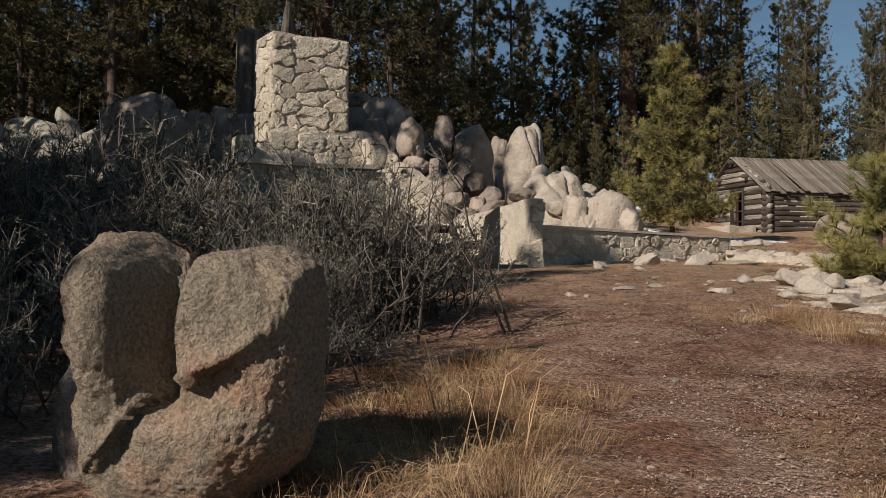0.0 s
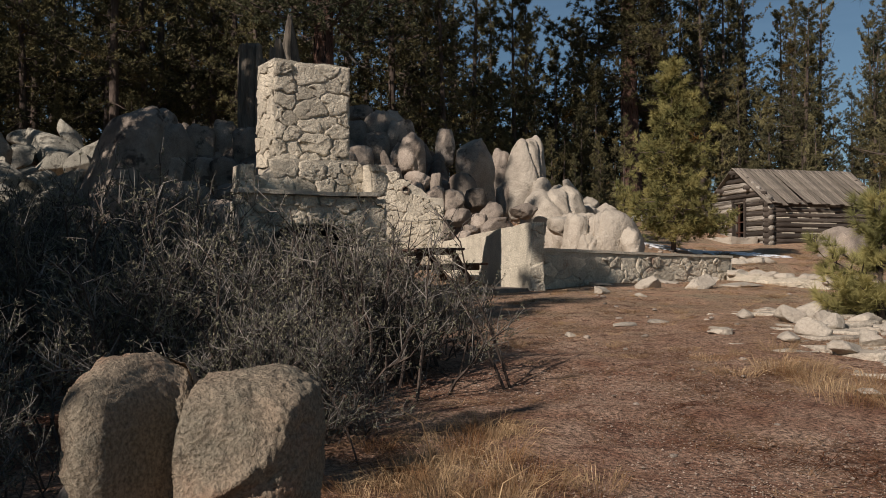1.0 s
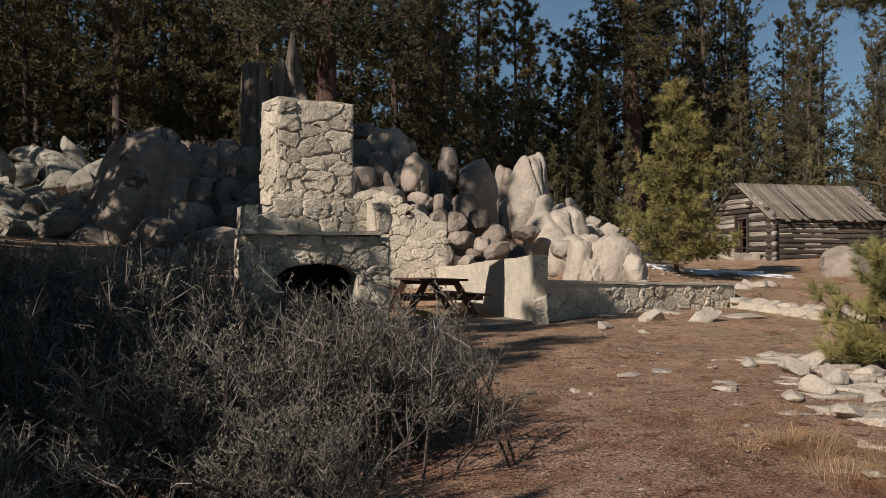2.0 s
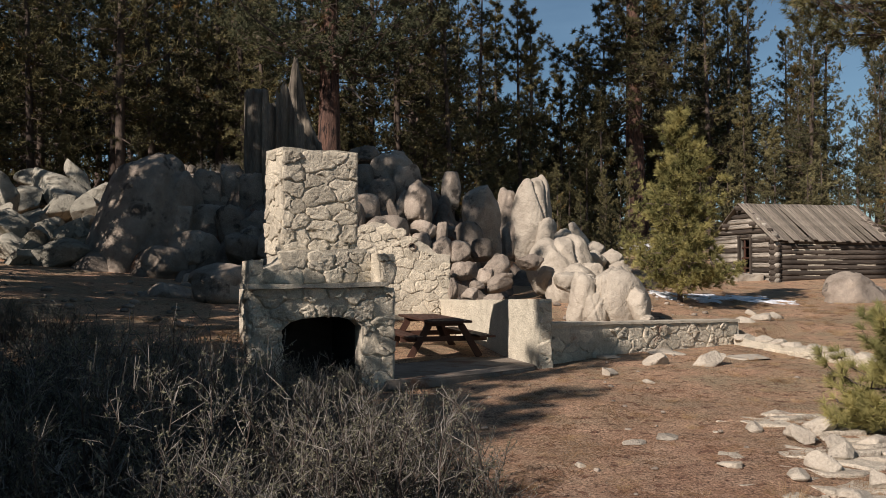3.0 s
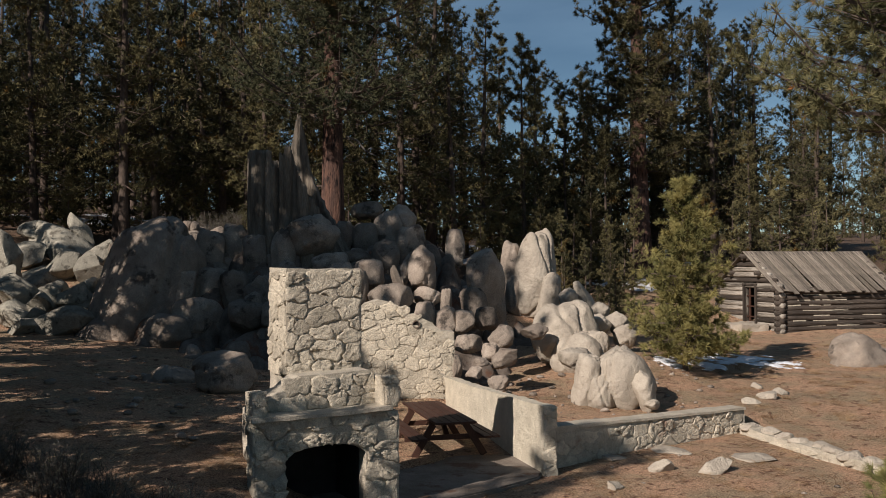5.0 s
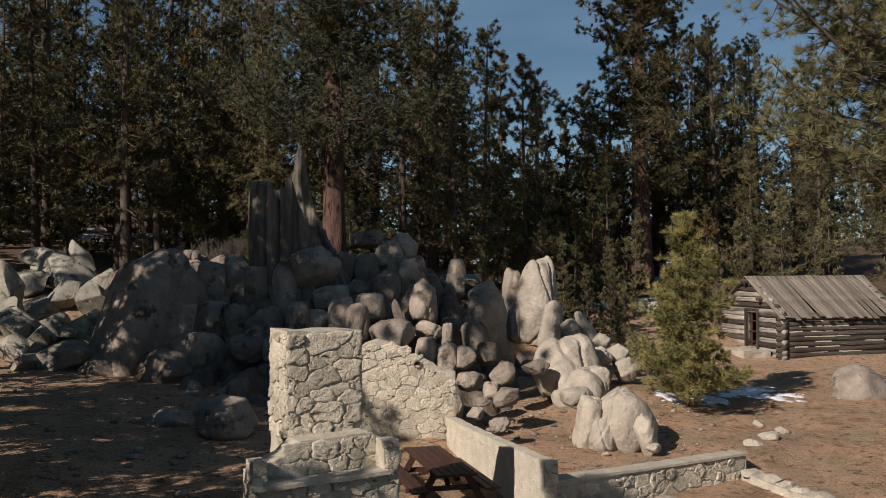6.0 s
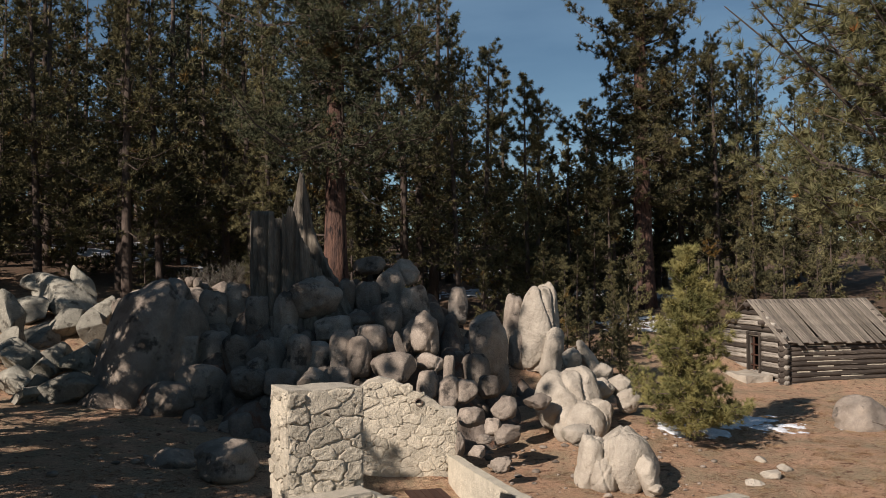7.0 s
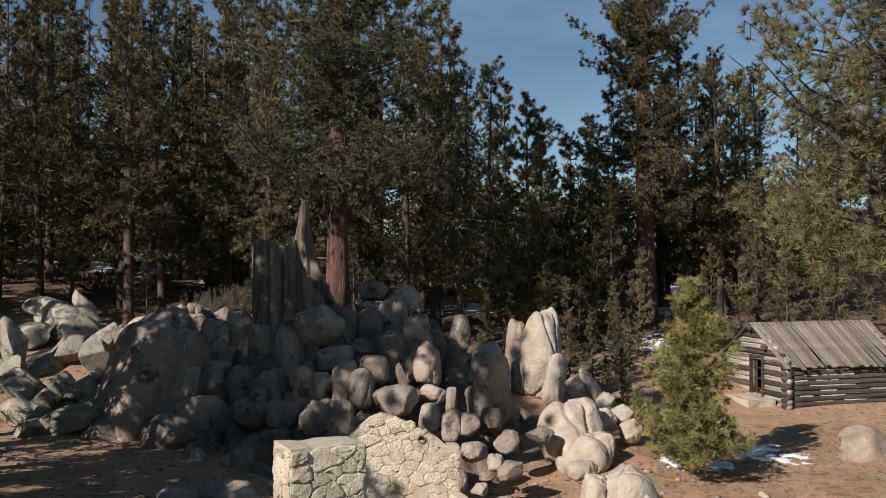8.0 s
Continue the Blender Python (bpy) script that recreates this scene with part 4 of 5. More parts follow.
# ---- pines ----
def blades(c, axis, count, length, width, spread, rnd):
    """Needle blades round tuft centres c (n, 3), splayed about the tuft axes."""
    n = len(c)
    d = axis[:, None] + rnd.normal(size=(n, count, 3)) * spread
    d /= np.linalg.norm(d, axis=2)[..., None] + 1e-9
    ln = length * rnd.uniform(0.65, 1.15, (n, count, 1))
    s = np.cross(d, rnd.normal(size=(n, count, 3)))
    s /= np.linalg.norm(s, axis=2)[..., None] + 1e-9
    base = c[:, None] + d * ln * 0.06
    v = np.stack([base - s * width / 2, base + s * width / 2, base + d * ln], 2).reshape(-1, 3)
    return v, np.arange(len(v)).reshape(-1, 3)


def pine_meshes(seed, tall, bare, reach, trunk_r, limbs=46, tufts=20, count=11, length=0.26, width=0.034, top=0.15, bend=0.0, spread=0.75, dead=10, ragged=0.35, conic=1.0, sprigs=3):
    """Trunk, limbs and needles of one pine. bare: height of the lowest live limb; reach: longest limb; conic: how fast the crown narrows."""
    rnd = np.random.default_rng(seed)
    n = 14
    hs = np.linspace(-0.6, tall, n)
    lean = rnd.normal(size=2) * 0.012 * tall
    wave = rnd.uniform(0, 6.28, 2)

    def centre(h):
        f = np.asarray(h) / tall
        return np.stack([lean[0] * f + bend * np.sin(f * 3 + wave[0]), lean[1] * f + bend * np.sin(f * 2.4 + wave[1]), np.asarray(h)], -1)
    rad = trunk_r * np.clip(1 - hs / tall, 0.02, 1) ** 0.75 * (1 + 0.35 * np.exp(-np.maximum(hs, 0) / (trunk_r * 2)))
    trunk = tube(centre(hs), rad, 10)
    wood, cs, ax = [], [], []
    gaps = rnd.uniform(0, 6.28, 3)
    for i in range(limbs + dead):
        is_dead = i >= limbs
        f = rnd.uniform(0.02, 1) ** 1.05 if not is_dead else rnd.uniform(-0.55, 0.25)
        h = bare + (tall - bare) * f
        if h < min(0.6, 0.06 * tall) or h > tall * 0.995:
            continue
        az = i * 2.39996 + rnd.uniform(-0.4, 0.4)
        env = (1 - max(f, 0)) ** conic * (0.72 + 0.28 * math.sin(3 * az + gaps[0] + f * 5)) if f > 0.12 else (0.7 + 2.2 * max(f, 0)) * (1 - max(f, 0)) ** conic
        ln = max(reach * env * rnd.uniform(1 - ragged, 1 + ragged * 0.5), top * reach * 0.9)
        if is_dead:
            ln *= rnd.uniform(0.25, 0.6)
        rise = -0.28 + 0.9 * max(f, 0) + rnd.uniform(-0.15, 0.15)
        out = np.array([math.cos(az), math.sin(az), 0])
        s = np.linspace(0, 1, 5)[:, None]
        p = centre(h) + out * ln * s + np.array([0, 0, 1.0]) * ln * (rise * s + 0.32 * s ** 2 - 0.1 * np.sin(s * 3.1))
        p[1:] += rnd.normal(size=(4, 3)) * ln * 0.025
        wood.append(tube(p, max(0.018, 0.011 * ln + 0.05 * trunk_r) * np.linspace(1, 0.22, 5), 3, False))
        if is_dead:
            for k in range(2):
                q = p[rnd.integers(1, 4)]
                e = q + (out * 0.5 + rnd.normal(size=3) * 0.5) * ln * 0.35
                wood.append(tube([q, (q + e) / 2 + rnd.normal(size=3) * 0.03, e], [0.014, 0.01, 0.005], 3, False))
            continue
        m = max(4, int(tufts * (0.35 + 0.65 * ln / reach)))
        t = rnd.uniform(0.1, 1.03, m) ** 0.8
        base = np.stack([np.interp(t, s[:, 0], p[:, k]) for k in range(3)], -1)
        across = np.cross(out, (0, 0, 1))
        off = across * rnd.normal(size=(m, 1)) * ln * 0.2 + np.array([0, 0, 1]) * rnd.normal(size=(m, 1)) * ln * 0.075
        c = base + off * (1.15 - t[:, None] * 0.6)
        cs.append(c)
        a = out * 0.55 + off / (np.linalg.norm(off, axis=1)[:, None] + 0.05) * 0.5 + np.array([0, 0, 0.55])
        ax.append(a)
        for k in range(0, m if sprigs else 0, sprigs or 1):
            wood.append(tube([base[k], (base[k] + c[k]) / 2 + (0, 0, 0.02), c[k]], [0.014, 0.011, 0.007], 3, False))
    c, a = np.concatenate(cs), np.concatenate(ax)
    a /= np.linalg.norm(a, axis=1)[:, None]
    return tri_mesh("trunk", *trunk, True), tri_mesh("limbs", *joined(wood)), tri_mesh("needles", *blades(c, a, count, length, width, spread, rnd))


def pine(name, m, meshes, bark, needles, label, group="", category="pine tree"):
    e = empty(name, m, label, category, group)
    part_me("trunk", meshes[0], bark, e)
    tagged(part_me("limb_mass", meshes[1], BARK, e), kind="stuff")
    tagged(part_me("crown", meshes[2], needles, e), kind="stuff")
    return e


FAR = [pine_meshes(s, h, b, r, tr, limbs, 22, 20, 0.24, 0.041, bend=0.12, conic=0.58, sprigs=0, spread=1.1) for s, h, b, r, tr, limbs in (
    (401, 19, 3.4, 4.3, 0.26, 92), (402, 17, 2.4, 3.9, 0.22, 92), (403, 21, 4.5, 4.6, 0.3, 86), (404, 14, 1.2, 2.7, 0.17, 84), (405, 18, 4.0, 3.6, 0.2, 76), (406, 11, 0.8, 2.2, 0.14, 60))]
FAR += [pine_meshes(s, h, b, r, tr, limbs, 17, 7, 0.38, 0.1, bend=0.1, conic=0.65, dead=4, sprigs=0, spread=1.1) for s, h, b, r, tr, limbs in ((411, 20, 3.0, 4.2, 0.26, 54), (412, 17, 1.5, 4.0, 0.22, 52), (413, 22, 4.0, 4.6, 0.3, 54), (414, 9, 0.2, 3.0, 0.12, 40))]
FIRST = {}


def far_pine(x, y, kind, turn, size=1.0):
    m = place(x, y, ground_z(x, y) - 0.1, turn) @ Matrix.Scale(size, 4)
    if kind not in FIRST:
        name, group = (("pine_tree", "tall pines") if kind < 5 else ("small_pine", "small pines") if kind == 5 else ("forest_pine", "pines deep in the wood") if kind < 9 else ("bushy_pine", "bushy pines"))
        FIRST[kind] = pine(name, m, FAR[kind], BARK, SHADED_NEEDLES if kind in (6, 8) else NEEDLES, ("tall dark green pine with bare lower trunk", "dense green pine with dead lower twigs", "old red-barked pine with a high ragged crown",
                           "slender young pine clothed nearly to the ground", "thin forest pine with a sparse crown", "small bushy pine under the tall trees", "dark pine deep in the wood", "dark bushy pine deep in the wood", "tall dark pine deep in the wood", "low bushy pine filling the understorey")[kind], group)
        return FIRST[kind]
    t = copy_thing(FIRST[kind], m)
    t.scale = (size, size, size)
    return t


rt = np.random.default_rng(5)
# front row behind the rocks
for x, y, k, s in ((-21.5, 47, 1, 1.05), (-18.2, 50, 0, 1.0), (-15.2, 42.5, 0, 0.98), (-15.0, 46.5, 4, 1.0), (-12.4, 49, 1, 1.1), (-10.5, 47, 4, 1.05), (-8.8, 43.5, 4, 0.8), (-8.2, 50, 0, 1.1), (-6.4, 46.5, 1, 1.05),
                    (-2.8, 48, 0, 1.0), (-1.2, 52, 2, 1.0), (0.1, 46, 4, 0.85), (1.6, 50, 1, 0.9), (3.6, 48, 3, 0.95), (3.0, 57.5, 3, 1.02), (5.5, 60, 3, 0.85), (8.6, 62, 3, 0.9),
                    (9.2, 55.0, 4, 0.75), (14.0, 58, 1, 1.0), (15.6, 56, 0, 0.85), (17.6, 58, 1, 0.88), (19.6, 60, 2, 0.75), (16.6, 52, 3, 0.62), (19.5, 66, 0, 0.72), (22.0, 58, 1, 0.62), (24.5, 62, 3, 0.8), (27, 58, 1, 0.66), (29.5, 64, 0, 0.7), (-24, 54, 0, 1.1), (-27, 60, 2, 1.1), (17.2, 62, 1, 0.95), (20.5, 64, 0, 0.85), (23, 60.5, 1, 0.85), (26, 64, 0, 0.8), (29, 61, 1, 0.85), (21.5, 55, 1, 0.72), (33, 66, 0, 0.9),
                    (-24.5, 49, 9, 1.0), (5.6, 58, 9, 1.0), (7.4, 60, 9, 1.15), (6.4, 52, 5, 0.85), (8.4, 51, 5, 0.8), (4.1, 48.5, 3, 0.9), (13.2, 61, 7, 0.85), (16.5, 47, 5, 0.6), (18.5, 48, 9, 0.5), (20, 50, 9, 0.6), (22, 47, 9, 0.5), (24, 50, 9, 0.7), (13, 48.5, 5, 0.5), (15, 50, 9, 0.5), (26, 53, 9, 0.8), (16, 63, 7, 0.95), (14.2, 64, 1, 0.95), (17.8, 66, 0, 0.85), (21, 68, 1, 0.9), (24.5, 67, 1, 0.85), (13.0, 60, 3, 0.95), (9.9, 58, 9, 0.9), (18.9, 55, 9, 0.7), (-22, 52, 9, 1.1), (-27, 54, 9, 1.2), (-20, 55, 9, 1.1), (-17, 53, 9, 0.9), (-25, 46, 9, 0.8), (-29, 58, 9, 1.1), (-12, 54, 9, 0.9)):
    far_pine(x, y, k, rt.uniform(0, 360), s)
# the wood behind
for i in range(96):
    y = 58 + 75 * (i / 96) ** 1.3 + rt.uniform(-3, 3)
    x = rt.uniform(-0.6, 0.64) * y
    f = x / y
    open_sky = 0.04 < f < 0.28
    far_pine(x, y, int(rt.choice([6, 7, 8])), rt.uniform(0, 360), rt.uniform(0.45, 0.62) * (0.9 if open_sky else 1) if open_sky or f > 0.26 else rt.uniform(0.85, 1.2))
for i in range(26):
    y = rt.uniform(54, 78)
    far_pine(rt.uniform(-0.56, 0.0) * y, y, int(rt.choice([6, 7, 8])), rt.uniform(0, 360), rt.uniform(0.95, 1.2))
for i in range(90):
    y = rt.uniform(56, 120)
    far_pine(rt.uniform(-0.62, 0.66) * y, y, 9, rt.uniform(0, 360), rt.uniform(0.5, 1.1))
for x, y, s in ((-13.5, 40, 0.3), (-8.2, 38.5, 0.45), (3.6, 39.5, 0.28), (2.4, 42, 0.3), (6.8, 41, 0.35), (8.0, 44, 0.4), (-2.0, 44, 0.4), (1.2, 43, 0.35), (6.0, 47, 0.5), (-18, 43, 0.4), (11, 46, 0.4), (-5, 44, 0.5), (5.8, 36.8, 0.2), (6.6, 37.6, 0.22), (4.6, 39.2, 0.26), (5.7, 39.8, 0.3), (6.9, 39.4, 0.26), (5.0, 42.4, 0.4), (7.2, 42.6, 0.4), (9.4, 42.0, 0.3), (4.0, 44.5, 0.45), (9.0, 47, 0.5), (7.2, 49, 0.55)):
    far_pine(x, y, 5, rt.uniform(0, 360), s)

# the two great red-barked pines
OLD = pine_meshes(31, 27, 5.4, 6.4, 0.5, 205, 50, 28, 0.24, 0.036, spread=1.1, bend=0.15, dead=12, ragged=0.45, conic=0.45)
old_a = pine("old_pine", place(-5.05, 39.5, ground_z(-5.05, 39.5) - 0.2, 40), OLD, BARK_RED, SHADED_NEEDLES, "great old pine with plated red bark behind the rocks", "old pines")
GREAT = pine_meshes(37, 27, 6.0, 5.4, 0.62, 160, 62, 28, 0.26, 0.04, spread=1.1, bend=0.1, dead=14, ragged=0.5, conic=0.4)
old_b = pine("old_pine", place(11.0, 54.0, ground_z(11.0, 54) - 0.2, 200), GREAT, BARK_RED, NEEDLES, "great old pine with red trunk and irregular crown", "old pines")

part_me("dead_branch", tri_mesh("dead_branch", *joined([tube([(0.45, 0, 4.6), (0.9, -0.1, 4.45), (1.3, -0.2, 3.95), (1.75, -0.2, 3.75)], [0.07, 0.055, 0.04, 0.015], 6),
        tube([(1.3, -0.2, 3.95), (1.5, -0.3, 4.1), (1.65, -0.35, 4.05)], [0.025, 0.02, 0.01], 5)])), TWIG, old_a, "bare grey dead branch").matrix_local = pose(0, 0, 0, 0, 0, -40)

# the young pine by the low wall, and its tuft of a neighbour beside the flat rocks
YOUNG = pine_meshes(61, 5.8, 0.6, 2.15, 0.075, 160, 28, 30, 0.2, 0.02, bend=0.02, spread=0.6, dead=4, ragged=0.3, conic=0.7)
pine("young_pine", place(7.2, 29.1, ground_z(7.2, 29.1) - 0.05, 10), YOUNG, BARK, YELLOW_NEEDLES, "bright yellow-green young pine standing alone on the slope")
SHRUB = pine_meshes(62, 1.7, 0.1, 1.15, 0.05, 60, 26, 44, 0.16, 0.009, spread=0.55, dead=3, ragged=0.4, conic=0.6)
pine("pine_sapling", place(5.95, 12.6, ground_z(5.95, 12.6) - 0.05, 10), SHRUB, BARK, YELLOW_NEEDLES, "bushy long-needled pine sapling beside the flat rocks")
NEAR = pine_meshes(63, 19, 7.2, 5.3, 0.32, 240, 62, 38, 0.22, 0.016, bend=0.05, spread=0.72, dead=6, ragged=0.4, conic=0.35)
pine("long_needled_pine", place(10.8, 19.8, ground_z(10.8, 19.8) - 0.1, 100), NEAR, BARK, NEAR_NEEDLES, "long-needled pine leaning its branches over the path")

# unseen pines behind the viewer's left shoulder, placed to shade rocks and brush
for x, y, k, s in ((-17.0, 15.6, 6, 1.05), (-17, 19.5, 7, 1.15), (-15.5, 22.5, 6, 0.85), (-20.5, 14.5, 8, 1.0), (-25, 28, 8, 1.0), (-5.6, 5.0, 9, 0.42), (-6.0, 5.8, 9, 0.6), (-12.5, 16.0, 9, 1.15), (-14.5, 17.0, 9, 1.2), (-12.6, 14.4, 9, 1.1),
                    (-12.2, 13.6, 9, 0.9), (-11.2, 11.2, 9, 0.88), (-6.0, -3.5, 9, 0.6), (-7.8, -2.05, 9, 0.8), (-6.8, -3.0, 9, 0.58), (-12.7, 2.7, 1, 0.97), (-12.0, 0.8, 1, 0.82), (-11.7, 0.0, 1, 0.78), (-9.9, 1.5, 1, 0.55), (-11.0, 3.6, 1, 0.6), (-15.5, -1.0, 7, 0.9),
                    (-8.9, -0.9, 9, 0.85), (-9.6, -0.1, 9, 0.9), (-7.0, -1.4, 9, 0.55), (-8.6, -0.3, 9, 0.78), (-8.0, -1.2, 9, 0.72), (-9.2, 0.6, 9, 0.85), (-9.6, 9.3, 9, 0.9), (-8.9, 8.1, 9, 1.0), (-8.5, 7.2, 9, 1.1), (-14.6, 19.4, 7, 1.0), (-16.2, 26.5, 7, 0.8), (-27, 36, 8, 1.3), (-30, 31, 8, 1.3), (-22.5, 35.5, 8, 1.2), (-25.5, 40, 8, 1.2), (-33, 37, 8, 1.3), (-23, 38, 7, 1.0), (-26, 43, 6, 1.0), (-28, 50, 8, 1.0), (-25, 34, 6, 1.1), (-31, 40, 7, 1.1), (-34, 48, 8, 1.1), (-29, 56, 6, 1.1), (-7.6, 11.4, 9, 0.55), (-9.4, 12.4, 9, 0.75), (-9.6, 14.6, 9, 0.75), (-11.2, 16.9, 9, 0.8), (-8.6, 10.2, 9, 0.85), (-10.6, 12.6, 9, 0.95), (-11.4, 14.8, 9, 0.9), (-9.0, -3.0, 9, 0.8), (-10.4, -1.6, 9, 0.95), (-10.2, 1.2, 9, 0.9), (-13.2, 18.2, 9, 0.95), (-15.0, 21.2, 9, 0.95), (-15.8, 24.5, 9, 0.9), (-7.5, 3.4, 9, 0.78), (-8.4, 4.4, 9, 1.05), (-9.2, 4.9, 9, 1.0), (-6.6, -0.4, 9, 0.75), (-6.4, 4.6, 9, 0.65), (-7.9, 2.2, 9, 0.9), (-14.2, 19.8, 9, 0.9), (-13.4, 17.0, 9, 1.0)):
    far_pine(x, y, k, rt.uniform(0, 360), s)
for i in range(40):  # unseen pines added to hold back skylight from the left
    far_pine(rt.uniform(-62, -30), -28 + 62 * (i + rt.random()) / 40, int(rt.choice([6, 7, 8])), rt.uniform(0, 360), rt.uniform(0.9, 1.2))
# unseen pines added with high crowns: they shade the pile, not the wall
HIGH = pine_meshes(35, 18.5, 9, 4.4, 0.4, 54, 9, 46, 0.5, 0.1, bend=0.1, conic=0.4, sprigs=0)
high = pine("old_pine", place(-17.2, 16.4, ground_z(-17.2, 16.4) - 0.2, 0), HIGH, BARK_RED, NEEDLES, "unseen tall pine with bare trunk, its high crown placed to shade the rocks", "old pines")
copy_thing(high, place(-16.2, 20.3, ground_z(-16.2, 20.3) - 0.2, 130))
LOFTY = pine_meshes(36, 21, 14.5, 2.9, 0.36, 46, 9, 46, 0.5, 0.1, bend=0.05, conic=0.35, sprigs=0, dead=6)
pine("old_pine", place(-12.8, 15.6, ground_z(-12.8, 15.6) - 0.2, 60), LOFTY, BARK_RED, NEEDLES, "unseen very tall pine with bare trunk, its small crown placed to shade the rocks", "old pines")
copy_thing(high, place(-20.8, 20.2, ground_z(-20.8, 20.2) - 0.2, 250))


# ---- the broken stump above the rocks ----
def stump():
    e = empty("tree_stump", place(-5.95, 33.2, 6.0, 0), "huge weathered grey tree stump, hollow with a splintered top", "tree stump")
    n, rows = 200, 34
    # height of the broken rim across the stump, from its straight column over the splintered spire down to the buttress
    across = [-1.4, -0.5, -0.42, -0.2, -0.12, -0.02, 0.06, 0.2, 0.34, 0.42, 0.5, 0.62, 0.85, 1.1, 1.45]
    front = [3.42, 3.35, 2.75, 2.8, 3.3, 3.1, 3.55, 3.5, 3.3, 2.9, 2.5, 2.3, 1.8, 1.2, 0.5]
    rear = [3.3, 3.2, 3.3, 3.45, 3.65, 4.1, 4.6, 4.95, 4.75, 4.4, 3.5, 2.8, 2.1, 1.4, 0.5]
    v, f = [], []
    for k in range(n):
        a = 2 * math.pi * k / n
        ca, sa = math.cos(a), math.sin(a)
        top = float(np.interp(1.42 * ca, across, front if sa < 0 else rear)) + 0.16 * noise.noise(Vector((k * 0.9, 3, 0))) * smooth(-0.55, -0.25, ca) + 0.05 * noise.noise(Vector((k * 2.1, 9, 0)))
        cleft = sum(d * math.exp(-((a - m) / w) ** 2) for m, w, d in ((4.18, 0.06, 0.22), (4.55, 0.04, 0.12), (4.95, 0.05, 0.16), (5.35, 0.05, 0.14), (3.75, 0.035, 0.08), (2.6, 0.05, 0.12), (1.3, 0.06, 0.15)))
        for r in range(rows):
            z = -2.2 + (top + 2.2) * r / (rows - 1)
            grain = 0.02 * math.sin(a * 41 + 0.4 * z) + 0.05 * noise.noise(Vector((ca * 5, sa * 5, z * 0.2))) + 0.1 * noise.noise(Vector((ca * 1.7, sa * 1.7, z * 0.25))) + 0.018 * noise.noise(Vector((ca * 16, sa * 16, z * 0.5)))
            foot = 0.5 * math.exp(-max(z, -1) / 1.3) * smooth(0.0, 0.9, ca)
            rr = (1.0 + grain - cleft) * (1 + foot)
            v.append((1.42 * rr * ca, 1.15 * rr * sa, z))
            thick = 0.14 + 0.05 * noise.noise(Vector((ca * 3, sa * 3, z)))
            v.append(((1.42 * rr - thick) * ca, (1.15 * rr - thick) * sa, z - 0.03))
    o = lambda kk, rr, s: (kk * rows + rr) * 2 + s
    for k in range(n):
        j = (k + 1) % n
        for r in range(rows - 1):
            f += [(o(k, r, 0), o(j, r, 0), o(j, r + 1, 0)), (o(k, r, 0), o(j, r + 1, 0), o(k, r + 1, 0))]
            f += [(o(k, r, 1), o(j, r + 1, 1), o(j, r, 1)), (o(k, r, 1), o(k, r + 1, 1), o(j, r + 1, 1))]
        r = rows - 1
        f += [(o(k, r, 0), o(j, r, 0), o(j, r, 1)), (o(k, r, 0), o(j, r, 1), o(k, r, 1))]
    part_me("stump_shell", tri_mesh("stump_shell", v, f, True), SNAG_WOOD, e)


stump()


# ---- brush, grass and the boulder in the foreground ----
def brush_meshes(seed, wide, deep, tall, stems=84, twigs=24, leaves=5):
    """A twiggy evergreen shrub: stems fan from the root, fork and carry short grey leaves."""
    rnd = np.random.default_rng(seed)
    stalks, wood, cs, ax = [], [], [], []
    for i in range(stems):
        root = np.array([rnd.normal() * wide * 0.22, rnd.normal() * deep * 0.22, -0.1])
        az, el = rnd.uniform(0, 6.28), rnd.uniform(0.35, 1.45)
        tip = np.array([math.cos(az) * math.cos(el) * wide / 2, math.sin(az) * math.cos(el) * deep / 2, tall * math.sin(el)]) * rnd.uniform(0.75, 1.05) + root * 0.6
        s = np.linspace(0, 1, 6)[:, None]
        p = root + (tip - root) * s + rnd.normal(size=(6, 3)) * 0.05 * s + np.array([0, 0, 0.12]) * np.sin(s * 3.1)
        stalks.append(tube(p, np.linspace(0.015, 0.004, 6), 4, False))
        for k in range(twigs):
            t = rnd.uniform(0.3, 1.0)
            q = np.array([np.interp(t, s[:, 0], p[:, c]) for c in range(3)])
            d = (tip - root) / np.linalg.norm(tip - root) * 0.7 + rnd.normal(size=3) * 0.6 + (0, 0, 0.25)
            d /= np.linalg.norm(d)
            ln = rnd.uniform(0.12, 0.34)
            e2 = q + d * ln + rnd.normal(size=3) * 0.03
            e1 = (q + e2) / 2 + rnd.normal(size=3) * 0.02
            wood.append(tube([q, e1, e2], [0.0042, 0.0034, 0.002], 3, False))
            for j in range(leaves):
                b = q + (e2 - q) * rnd.uniform(0.25, 1.0)
                cs.append(b)
                ax.append(d * 0.4 + rnd.normal(size=3) * 0.6)
    cs, ax = np.array(cs), np.array(ax)
    wood.append(blades(cs[::2], ax[::2], 1, 0.055, 0.005, 0.6, rnd))
    return tri_mesh("stems", *joined(stalks)), tri_mesh("twigs", *joined(wood)), tri_mesh("leaves", *blades(cs[::2], ax[::2], 3, 0.034, 0.013, 0.7, rnd))


BRUSH = [brush_meshes(s, w, d, h) for s, w, d, h in ((71, 2.6, 2.4, 1.65), (72, 2.4, 2.2, 1.45), (73, 2.9, 2.4, 1.75))]


